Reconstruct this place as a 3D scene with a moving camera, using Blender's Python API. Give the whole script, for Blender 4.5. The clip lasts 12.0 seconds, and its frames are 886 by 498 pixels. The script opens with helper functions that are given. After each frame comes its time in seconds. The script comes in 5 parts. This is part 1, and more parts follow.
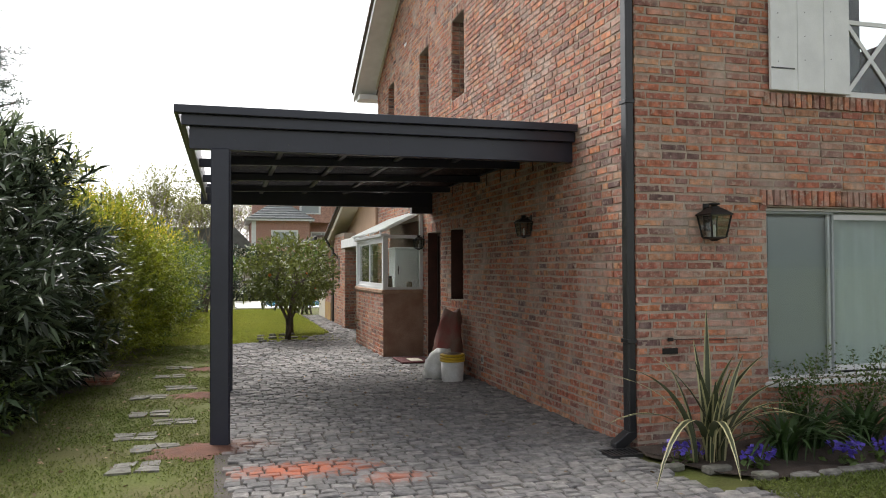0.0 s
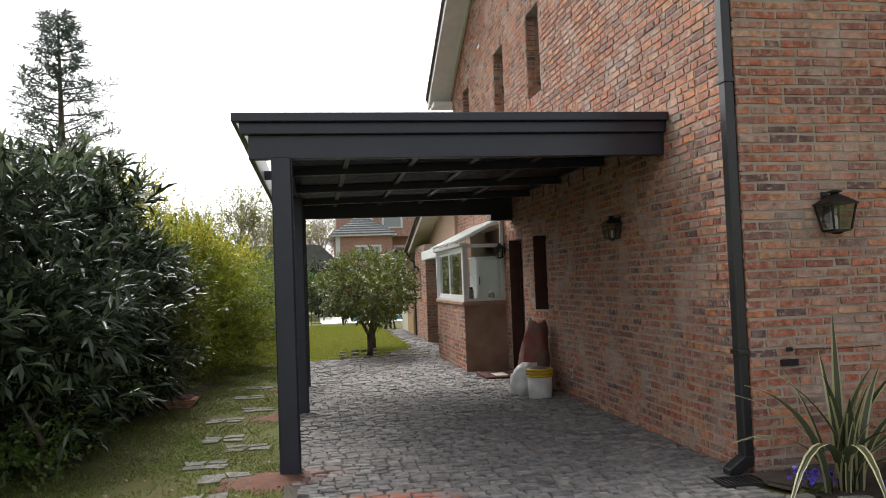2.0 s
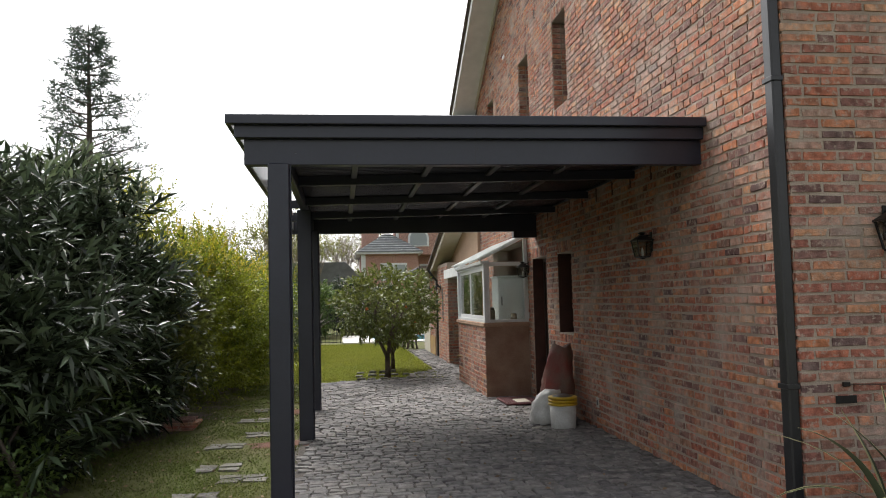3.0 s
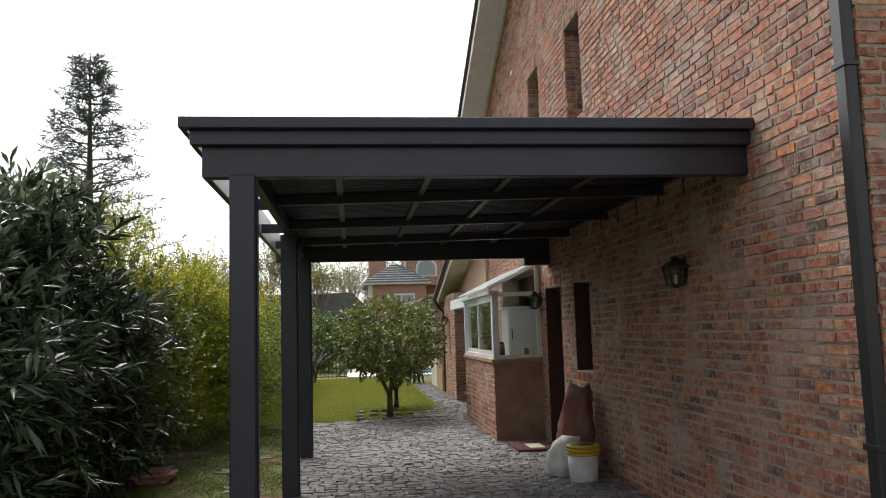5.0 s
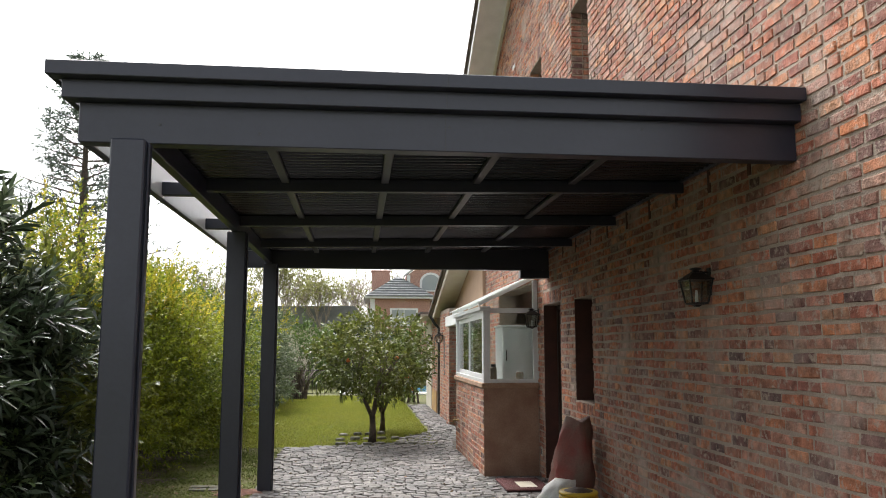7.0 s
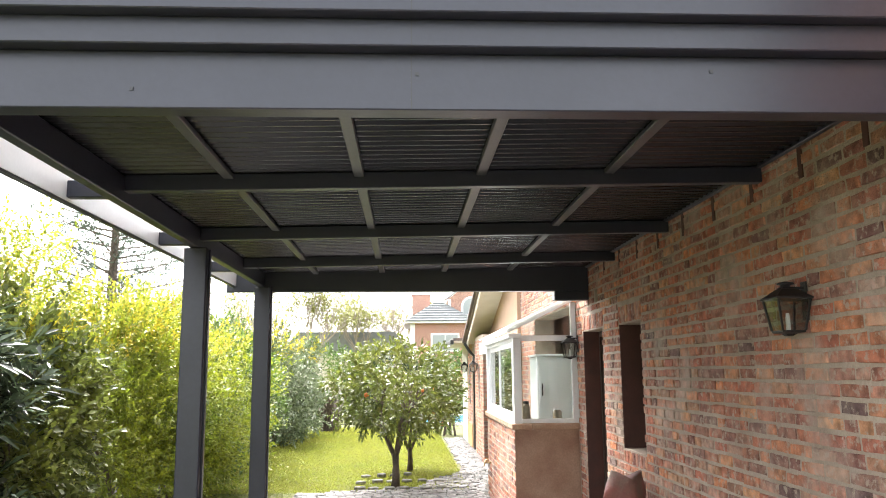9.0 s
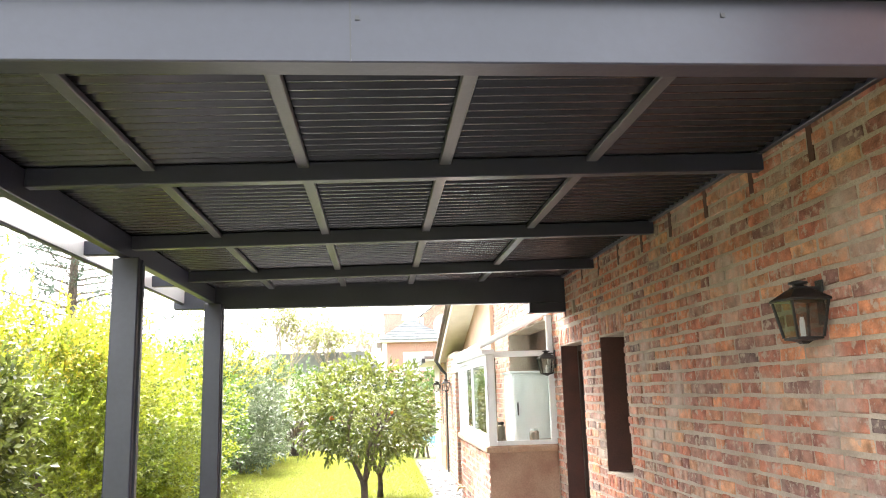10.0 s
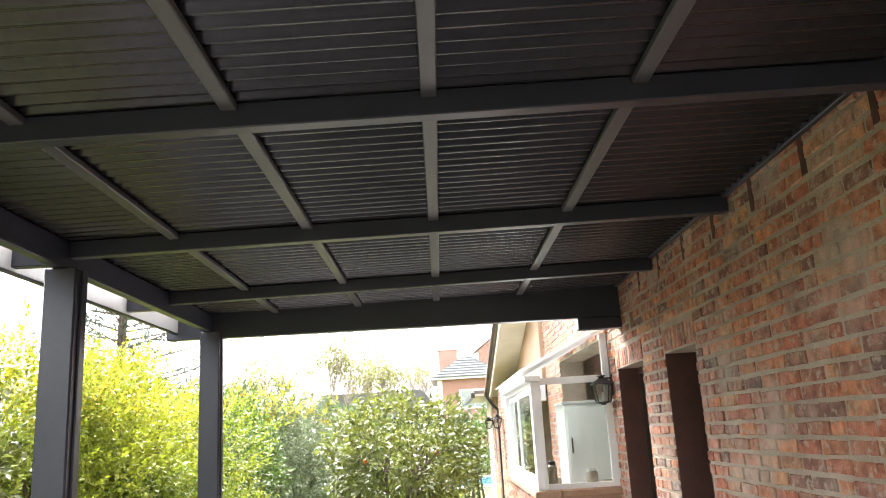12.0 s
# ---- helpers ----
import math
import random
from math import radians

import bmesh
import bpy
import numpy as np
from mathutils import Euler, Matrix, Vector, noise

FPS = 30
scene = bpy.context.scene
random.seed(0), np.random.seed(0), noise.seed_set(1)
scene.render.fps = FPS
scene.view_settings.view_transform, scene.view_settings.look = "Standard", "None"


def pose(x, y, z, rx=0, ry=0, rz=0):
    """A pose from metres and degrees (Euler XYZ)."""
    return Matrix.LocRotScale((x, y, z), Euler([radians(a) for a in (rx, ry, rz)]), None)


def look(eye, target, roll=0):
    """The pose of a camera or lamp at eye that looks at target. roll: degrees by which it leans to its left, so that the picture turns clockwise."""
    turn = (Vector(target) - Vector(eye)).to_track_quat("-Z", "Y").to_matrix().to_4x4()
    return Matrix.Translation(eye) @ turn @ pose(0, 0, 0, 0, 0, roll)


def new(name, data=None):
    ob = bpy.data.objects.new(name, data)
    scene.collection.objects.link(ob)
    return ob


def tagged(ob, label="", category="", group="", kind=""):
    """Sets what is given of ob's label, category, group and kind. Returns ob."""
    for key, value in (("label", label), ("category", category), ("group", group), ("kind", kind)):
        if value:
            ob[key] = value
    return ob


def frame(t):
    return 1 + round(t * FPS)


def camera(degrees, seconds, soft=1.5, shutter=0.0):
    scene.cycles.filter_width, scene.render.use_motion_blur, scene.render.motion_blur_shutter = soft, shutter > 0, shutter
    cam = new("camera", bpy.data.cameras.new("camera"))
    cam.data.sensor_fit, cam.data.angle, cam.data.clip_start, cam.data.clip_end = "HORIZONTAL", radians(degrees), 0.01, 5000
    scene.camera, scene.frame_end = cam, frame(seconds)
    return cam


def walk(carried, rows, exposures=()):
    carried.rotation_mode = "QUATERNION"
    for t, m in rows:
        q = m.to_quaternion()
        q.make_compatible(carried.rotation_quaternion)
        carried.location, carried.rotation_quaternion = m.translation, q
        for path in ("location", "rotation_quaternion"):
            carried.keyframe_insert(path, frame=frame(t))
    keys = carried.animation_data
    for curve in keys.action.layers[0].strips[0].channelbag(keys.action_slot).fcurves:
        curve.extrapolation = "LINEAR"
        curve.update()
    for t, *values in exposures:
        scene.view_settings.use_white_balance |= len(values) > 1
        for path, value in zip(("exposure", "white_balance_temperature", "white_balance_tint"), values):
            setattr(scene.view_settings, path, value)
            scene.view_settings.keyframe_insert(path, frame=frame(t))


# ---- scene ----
cam = camera(59.5, 12.0, soft=1.0)
PATH = [
    (0, (0.472, 0.69, 1.571), (1.015, 2.614, 1.619), -0.2),
    (0.5, (0.437, 0.722, 1.566), (0.981, 2.646, 1.602), -1.5),
    (1, (0.454, 0.841, 1.555), (0.911, 2.787, 1.577), -1.7),
    (1.5, (0.567, 1.04, 1.582), (0.914, 3.008, 1.658), -1.8),
    (2, (0.671, 1.263, 1.563), (1.003, 3.234, 1.643), -2.2),
    (2.5, (0.746, 1.534, 1.606), (1.079, 3.501, 1.75), -1.6),
    (3, (0.895, 1.842, 1.56), (1.156, 3.82, 1.692), -1.4),
    (3.2, (0.938, 1.926, 1.583), (1.191, 3.903, 1.74), -1.2),
    (4.8, (1.06, 2.748, 1.603), (1.347, 4.72, 1.78), -2.3),
    (5, (1.103, 2.842, 1.611), (1.341, 4.817, 1.821), -1.7),
    (5.5, (1.255, 3.143, 1.617), (1.472, 5.121, 1.814), -1.6),
    (6, (1.319, 3.473, 1.61), (1.523, 5.452, 1.821), -0.7),
    (6.5, (1.393, 3.74, 1.622), (1.61, 5.714, 1.853), -2.1),
    (7, (1.54, 4.029, 1.64), (1.753, 6.002, 1.892), 0.0),
    (7.2, (1.6, 4.115, 1.621), (1.778, 6.09, 1.878), 0.2),
    (8.8, (1.913, 5.259, 1.76), (2.023, 7.226, 2.105), 0.3),
    (9, (1.946, 5.346, 1.755), (2.043, 7.319, 2.068), -0.5),
    (9.5, (1.986, 5.601, 1.737), (2.154, 7.559, 2.105), -0.7),
    (10, (2.031, 5.907, 1.763), (2.2, 7.868, 2.122), -1.7),
    (10.5, (2.097, 6.166, 1.755), (2.151, 8.118, 2.184), -2.2),
    (11, (2.181, 6.419, 1.761), (2.219, 8.377, 2.169), -2.1),
    (11.5, (2.236, 6.758, 1.738), (2.316, 8.713, 2.153), -2.2),
    (12, (2.327, 6.995, 1.729), (2.357, 8.942, 2.188), -3.3),
]
EXPOSURES = [(0.0, 1.06), (2.5, 0.92), (5.5, 0.76), (6.5, 1.04), (7.2, 1.48), (8.8, 2.8), (9.5, 3.5), (10.5, 3.8), (11.2, 3.75), (12.0, 3.35)]
walk(cam, [(t, look(eye, target, roll)) for t, eye, target, roll in PATH], EXPOSURES)

# ---- sky and sun: bright overcast ----
world = bpy.data.worlds.new("overcast_sky")
world.use_nodes = True
scene.world = world
wn, wl = world.node_tree.nodes, world.node_tree.links
sky = wn.new("ShaderNodeTexSky")
sky.sky_type = "NISHITA"
sky.sun_disc = False
SUN_UP, SUN_TURN = radians(54), radians(340)
sky.sun_elevation, sky.sun_rotation = SUN_UP, SUN_TURN
sky.dust_density, sky.air_density = 4.0, 1.0
veil = wn.new("ShaderNodeHueSaturation")
veil.inputs["Saturation"].default_value = 0.18
wl.new(sky.outputs[0], veil.inputs["Color"])
wl.new(veil.outputs[0], wn["Background"].inputs["Color"])
wn["Background"].inputs["Strength"].default_value = 0.15
sun_data = bpy.data.lights.new("sun", "SUN")
sun_data.energy, sun_data.angle, sun_data.color = 1.7, radians(40), (1.0, 0.97, 0.92)
sun = new("sun", sun_data)
SUN_WAY = Vector((math.sin(SUN_TURN) * math.cos(SUN_UP), math.cos(SUN_TURN) * math.cos(SUN_UP), math.sin(SUN_UP)))
sun.matrix_world = look(SUN_WAY * 60, (0, 0, 0))


# ---- materials ----
def material(name, colour, rough=0.7, metal=0.0, second=None, scale=6.0, fine=60.0, bump=0.2, spread=0.25, spec=0.5, islands=0.0, translucent=0.0):
    """A painted, grown or mineral surface: a base colour varied by coarse and fine noise, with a fine relief."""
    m = bpy.data.materials.new(name)
    m.use_nodes = True
    n, l = m.node_tree.nodes, m.node_tree.links
    b = n["Principled BSDF"]
    b.inputs["Roughness"].default_value, b.inputs["Metallic"].default_value = rough, metal
    b.inputs["Specular IOR Level"].default_value = spec
    co = n.new("ShaderNodeTexCoord")
    coarse, grain = n.new("ShaderNodeTexNoise"), n.new("ShaderNodeTexNoise")
    for t, s, d in ((coarse, scale, 5), (grain, fine, 3)):
        t.inputs["Scale"].default_value, t.inputs["Detail"].default_value = s, d
        l.new(co.outputs["Object"], t.inputs["Vector"])
    mix = n.new("ShaderNodeMix")
    mix.data_type = "RGBA"
    mix.inputs["A"].default_value = (*colour, 1)
    mix.inputs["B"].default_value = (*(second or [c * (1 - spread) for c in colour]), 1)
    ramp = n.new("ShaderNodeMapRange")
    ramp.inputs["From Min"].default_value, ramp.inputs["From Max"].default_value = 0.35, 0.68
    l.new(coarse.outputs["Fac"], ramp.inputs["Value"])
    l.new(ramp.outputs[0], mix.inputs["Factor"])
    vary = n.new("ShaderNodeHueSaturation")
    l.new(mix.outputs["Result"], vary.inputs["Color"])
    value = n.new("ShaderNodeMapRange")
    value.inputs["To Min"].default_value, value.inputs["To Max"].default_value = 1 - spread, 1 + spread
    l.new(grain.outputs["Fac"], value.inputs["Value"])
    last = value.outputs[0]
    if islands:
        geo, info = n.new("ShaderNodeNewGeometry"), n.new("ShaderNodeObjectInfo")
        add = n.new("ShaderNodeMath"); add.operation = "ADD"
        l.new(geo.outputs["Random Per Island"], add.inputs[0]); l.new(info.outputs["Random"], add.inputs[1])
        fract = n.new("ShaderNodeMath"); fract.operation = "FRACT"
        l.new(add.outputs[0], fract.inputs[0])
        per = n.new("ShaderNodeMapRange")
        per.inputs["To Min"].default_value, per.inputs["To Max"].default_value = 1 - islands, 1 + islands
        l.new(fract.outputs[0], per.inputs["Value"])
        mul = n.new("ShaderNodeMath"); mul.operation = "MULTIPLY"
        l.new(last, mul.inputs[0]); l.new(per.outputs[0], mul.inputs[1])
        last = mul.outputs[0]
    l.new(last, vary.inputs["Value"])
    l.new(vary.outputs[0], b.inputs["Base Color"])
    if bump:
        bp = n.new("ShaderNodeBump")
        bp.inputs["Strength"].default_value, bp.inputs["Distance"].default_value = bump, 0.01
        l.new(grain.outputs["Fac"], bp.inputs["Height"])
        l.new(bp.outputs[0], b.inputs["Normal"])
    if translucent:
        tr, ms = n.new("ShaderNodeBsdfTranslucent"), n.new("ShaderNodeMixShader")
        ms.inputs[0].default_value = translucent
        l.new(vary.outputs[0], tr.inputs["Color"])
        l.new(b.outputs[0], ms.inputs[1]); l.new(tr.outputs[0], ms.inputs[2])
        l.new(ms.outputs[0], n["Material Output"].inputs["Surface"])
    return m


def many_coloured(name, stops, rough=0.85, stain=(0.42, 0.38, 0.34), stain_amount=0.45, bump=0.5, fine=70.0, spots=(), smear=None):
    """Bricks or stones: each piece takes its own colour, with blotches, lime stains and a rough face."""
    m = material(name, stops[0], rough, bump=bump, fine=fine, spec=0.25)
    n, l = m.node_tree.nodes, m.node_tree.links
    b = n["Principled BSDF"]
    geo, info = n.new("ShaderNodeNewGeometry"), n.new("ShaderNodeObjectInfo")
    add = n.new("ShaderNodeMath"); add.operation = "ADD"
    fract = n.new("ShaderNodeMath"); fract.operation = "FRACT"
    l.new(geo.outputs["Random Per Island"], add.inputs[0]); l.new(info.outputs["Random"], add.inputs[1])
    l.new(add.outputs[0], fract.inputs[0])
    ramp = n.new("ShaderNodeValToRGB")
    ramp.color_ramp.interpolation = "LINEAR"
    while len(ramp.color_ramp.elements) < len(stops):
        ramp.color_ramp.elements.new(0.5)
    for i, c in enumerate(stops):
        ramp.color_ramp.elements[i].position = i / (len(stops) - 1)
        ramp.color_ramp.elements[i].color = (*c, 1)
    l.new(fract.outputs[0], ramp.inputs[0])
    pos = geo.outputs["Position"]
    blot, lime, grit = n.new("ShaderNodeTexNoise"), n.new("ShaderNodeTexNoise"), n.new("ShaderNodeTexNoise")
    for t, s, d in ((blot, 16, 5), (lime, 2.3, 8), (grit, 130, 3)):
        t.inputs["Scale"].default_value, t.inputs["Detail"].default_value = s, d
        l.new(pos, t.inputs["Vector"])
    dark = n.new("ShaderNodeMapRange")
    dark.inputs["From Min"].default_value, dark.inputs["From Max"].default_value = 0.3, 0.7
    dark.inputs["To Min"].default_value, dark.inputs["To Max"].default_value = 0.5, 1.35
    l.new(blot.outputs["Fac"], dark.inputs["Value"])
    gr = n.new("ShaderNodeMapRange")
    gr.inputs["To Min"].default_value, gr.inputs["To Max"].default_value = 0.75, 1.25
    l.new(grit.outputs["Fac"], gr.inputs["Value"])
    mul = n.new("ShaderNodeMath"); mul.operation = "MULTIPLY"
    l.new(dark.outputs[0], mul.inputs[0]); l.new(gr.outputs[0], mul.inputs[1])
    hsv = n.new("ShaderNodeHueSaturation")
    l.new(ramp.outputs[0], hsv.inputs["Color"]); l.new(mul.outputs[0], hsv.inputs["Value"])
    mix = n.new("ShaderNodeMix"); mix.data_type = "RGBA"
    mix.inputs["B"].default_value = (*stain, 1)
    lm = n.new("ShaderNodeMapRange")
    lm.inputs["From Min"].default_value, lm.inputs["From Max"].default_value = 0.5, 0.75
    lm.inputs["To Max"].default_value = stain_amount
    l.new(lime.outputs["Fac"], lm.inputs["Value"])
    l.new(hsv.outputs[0], mix.inputs["A"]); l.new(lm.outputs[0], mix.inputs["Factor"])
    out = mix.outputs["Result"]
    if smear:
        ragged = n.new("ShaderNodeTexNoise")
        ragged.inputs["Scale"].default_value, ragged.inputs["Detail"].default_value, ragged.inputs["Roughness"].default_value = 21, 8, 0.65
        l.new(pos, ragged.inputs["Vector"])
        cover = n.new("ShaderNodeMapRange")
        cover.inputs["From Min"].default_value, cover.inputs["From Max"].default_value, cover.inputs["To Max"].default_value = 0.53, 0.62, 0.82
        l.new(ragged.outputs["Fac"], cover.inputs["Value"])
        mx = n.new("ShaderNodeMix"); mx.data_type = "RGBA"
        mx.inputs["B"].default_value = (*smear, 1)
        l.new(out, mx.inputs["A"]); l.new(cover.outputs[0], mx.inputs["Factor"])
        out = mx.outputs["Result"]
    for centre, size, colour, amount in spots:
        off = n.new("ShaderNodeVectorMath"); off.operation = "SUBTRACT"
        off.inputs[1].default_value = centre
        l.new(pos, off.inputs[0])
        sc = n.new("ShaderNodeVectorMath"); sc.operation = "DIVIDE"
        sc.inputs[1].default_value = size
        l.new(off.outputs[0], sc.inputs[0])
        ln = n.new("ShaderNodeVectorMath"); ln.operation = "LENGTH"
        l.new(sc.outputs[0], ln.inputs[0])
        ad = n.new("ShaderNodeMath"); ad.operation = "MULTIPLY_ADD"
        ad.inputs[1].default_value = 1.6
        l.new(blot.outputs["Fac"], ad.inputs[0]); l.new(ln.outputs["Value"], ad.inputs[2])
        mr = n.new("ShaderNodeMapRange")
        mr.inputs["From Min"].default_value, mr.inputs["From Max"].default_value = 1.75, 0.95
        mr.inputs["To Max"].default_value = amount
        l.new(ad.outputs[0], mr.inputs["Value"])
        mx = n.new("ShaderNodeMix"); mx.data_type = "RGBA"
        mx.inputs["B"].default_value = (*colour, 1)
        l.new(out, mx.inputs["A"]); l.new(mr.outputs[0], mx.inputs["Factor"])
        out = mx.outputs["Result"]
    l.new(out, b.inputs["Base Color"])
    return m


def glass_material(name, tint=(0.9, 0.95, 0.93), rough=0.0):
    m = bpy.data.materials.new(name)
    m.use_nodes = True
    b = m.node_tree.nodes["Principled BSDF"]
    b.inputs["Base Color"].default_value = (*tint, 1)
    b.inputs["Roughness"].default_value, b.inputs["Transmission Weight"].default_value, b.inputs["IOR"].default_value = rough, 1.0, 1.45
    return m


BRICK = many_coloured("old_brick", [(0.40, 0.135, 0.085), (0.46, 0.175, 0.105), (0.27, 0.122, 0.095), (0.55, 0.215, 0.105), (0.22, 0.125, 0.11), (0.54, 0.275, 0.15), (0.42, 0.15, 0.10), (0.15, 0.092, 0.085), (0.47, 0.22, 0.155), (0.40, 0.255, 0.195)], stain=(0.50, 0.44, 0.38), stain_amount=0.7, bump=0.9, smear=(0.43, 0.34, 0.275))
MORTAR = material("lime_mortar", (0.45, 0.375, 0.305), 0.95, second=(0.31, 0.25, 0.20), scale=3, fine=90, bump=0.7, spec=0.2)
RUST_DUST = (0.42, 0.10, 0.05)
COBBLE = many_coloured("granite_setts", [(0.14, 0.135, 0.135), (0.19, 0.18, 0.175), (0.115, 0.11, 0.112), (0.22, 0.21, 0.20), (0.155, 0.145, 0.14), (0.25, 0.235, 0.22)], 0.78, stain=(0.28, 0.265, 0.245), stain_amount=0.4, bump=0.6, fine=45,
                       spots=(((1.05, 6.75, 0), (0.75, 0.28, 1), (0.55, 0.16, 0.08), 0.85), ((1.7, 6.35, 0), (0.35, 0.2, 1), (0.5, 0.15, 0.08), 0.6), ((0.45, 7.75, 0), (0.55, 0.4, 1), (0.22, 0.11, 0.08), 0.7)))
SAND = material("jointing_sand", (0.065, 0.058, 0.05), 0.95, second=(0.10, 0.085, 0.07), scale=4, fine=120, bump=0.6)
SLAB = many_coloured("worn_stone", [(0.16, 0.15, 0.135), (0.21, 0.2, 0.18), (0.13, 0.125, 0.11)], 0.9, stain=(0.12, 0.12, 0.06), stain_amount=0.5, fine=50)
CHARCOAL = material("charcoal_paint", (0.021, 0.023, 0.036), 0.34, second=(0.026, 0.028, 0.043), scale=2.5, fine=40, bump=0.05, spread=0.12)
# the charcoal paint lightened, with light thrown up from the ground in the colour
CHARCOAL_LIT = material("charcoal_paint_ground_lit", (0.068, 0.070, 0.078), 0.4, scale=3, fine=50, bump=0.05, spread=0.12)
# brick colour darkened to carry the shade inside wall recesses
RECESS_SHADE = material("dark_red_recess_shade", (0.085, 0.032, 0.024), 0.8, second=(0.06, 0.026, 0.02), scale=6, fine=70, bump=0.4)
PIPE_PAINT = material("black_enamel", (0.022, 0.022, 0.024), 0.35, scale=3, fine=60, bump=0.08)
SHEET = material("dark_corrugated_sheet", (0.05, 0.05, 0.058), 0.2, metal=0.6, scale=2, fine=30, bump=0.04)
WHITE = material("white_paint", (0.74, 0.75, 0.74), 0.5, second=(0.66, 0.67, 0.66), scale=5, fine=80, bump=0.12, spread=0.06)
CREAM = material("cream_render", (0.62, 0.58, 0.48), 0.8, second=(0.55, 0.5, 0.40), scale=3, fine=90, bump=0.2, spread=0.1)
PEACH = material("peach_plaster", (0.45, 0.30, 0.2), 0.85, scale=3, fine=90, bump=0.2, spread=0.12)
ALU = material("white_aluminium", (0.72, 0.73, 0.73), 0.35, scale=4, fine=60, bump=0.03, spread=0.05)
GLASS = glass_material("window_glass")
LAMP_GLASS = bpy.data.materials.new("lantern_glass")
LAMP_GLASS.use_nodes = True
ln, ll = LAMP_GLASS.node_tree.nodes, LAMP_GLASS.node_tree.links
thin, clear, shine = ln.new("ShaderNodeMixShader"), ln.new("ShaderNodeBsdfTransparent"), ln.new("ShaderNodeBsdfGlossy")
clear.inputs["Color"].default_value, shine.inputs["Roughness"].default_value = (0.72, 0.75, 0.72, 1), 0.03
thin.inputs[0].default_value = 0.12
ll.new(clear.outputs[0], thin.inputs[1]); ll.new(shine.outputs[0], thin.inputs[2]); ll.new(thin.outputs[0], ln["Material Output"].inputs["Surface"])
DARK_WOOD = material("dark_stained_wood", (0.050, 0.028, 0.020), 0.55, second=(0.033, 0.02, 0.015), scale=5, fine=50, bump=0.3)
BLIND = material("closed_grey_blind", (0.33, 0.36, 0.36), 0.7, scale=1.5, fine=50, bump=0.1, spread=0.06)
CURTAIN = material("pale_curtain", (0.55, 0.62, 0.60), 0.8, scale=1.5, fine=50, bump=0.1, spread=0.06)
LANTERN = material("bronze_black_metal", (0.02, 0.018, 0.017), 0.45, metal=0.5, scale=20, fine=90, bump=0.2)
TILE = material("roof_tile", (0.10, 0.09, 0.085), 0.8, second=(0.16, 0.11, 0.09), scale=6, fine=60, bump=0.4, islands=0.3)
SOIL = material("dark_soil", (0.045, 0.033, 0.025), 0.95, second=(0.07, 0.05, 0.038), scale=12, fine=120, bump=1.0)
LAWN = material("lawn", (0.085, 0.10, 0.022), 0.9, second=(0.095, 0.085, 0.035), scale=1.2, fine=40, bump=0.8, spread=0.4, spec=0.2)
# fresher far lawn, also lightened so its colour carries the sunlight there
LUSH_LIT = material("lush_lit_grass_blade", (0.22, 0.25, 0.03), 0.6, second=(0.26, 0.27, 0.04), scale=0.6, fine=8, bump=0, spread=0.2, islands=0.3, translucent=0.4)
BLADE = material("grass_blade", (0.11, 0.15, 0.025), 0.6, second=(0.14, 0.16, 0.035), scale=0.9, fine=8, bump=0, spread=0.2, islands=0.35, translucent=0.35)
BARK = material("grey_brown_bark", (0.11, 0.085, 0.065), 0.9, second=(0.06, 0.048, 0.04), scale=14, fine=70, bump=0.9)
TWIG = material("bare_twig", (0.34, 0.29, 0.24), 0.9, scale=10, fine=60, bump=0.3)


def leaf(name, colour, second, islands=0.4, translucent=0.3, rough=0.42):
    return material(name, colour, rough, second=second, scale=1.3, fine=9, bump=0, spread=0.15, islands=islands, translucent=translucent, spec=0.45)


OLEANDER = leaf("oleander_leaf", (0.042, 0.062, 0.034), (0.07, 0.092, 0.05), islands=0.75, rough=0.24, translucent=0.15)
YELLOW = leaf("golden_leaf", (0.255, 0.285, 0.022), (0.15, 0.205, 0.022), translucent=0.45)
GOLD = leaf("gold_tip_leaf", (0.46, 0.38, 0.03), (0.32, 0.31, 0.03), translucent=0.45)
GREEN = leaf("hedge_leaf", (0.10, 0.15, 0.03), (0.07, 0.12, 0.03), translucent=0.4)
PALE = leaf("pale_leaf", (0.16, 0.19, 0.11), (0.10, 0.14, 0.06))
CITRUS = leaf("citrus_leaf", (0.085, 0.11, 0.024), (0.15, 0.165, 0.03), rough=0.38, translucent=0.42)
CONIFER = leaf("conifer_needles", (0.085, 0.11, 0.085), (0.06, 0.085, 0.06), translucent=0.3, rough=0.7)
SPRING = leaf("spring_leaf", (0.26, 0.27, 0.08), (0.2, 0.2, 0.08), translucent=0.4)
FLAX = leaf("flax_leaf", (0.085, 0.10, 0.05), (0.06, 0.075, 0.04), islands=0.25)
FLAX_EDGE = leaf("flax_leaf_edge", (0.52, 0.48, 0.27), (0.45, 0.42, 0.22), islands=0.15)
STRAP_LEAF = leaf("strap_leaf", (0.055, 0.10, 0.03), (0.04, 0.075, 0.025))
PETAL = leaf("violet_petal", (0.10, 0.06, 0.42), (0.16, 0.12, 0.55), islands=0.3)


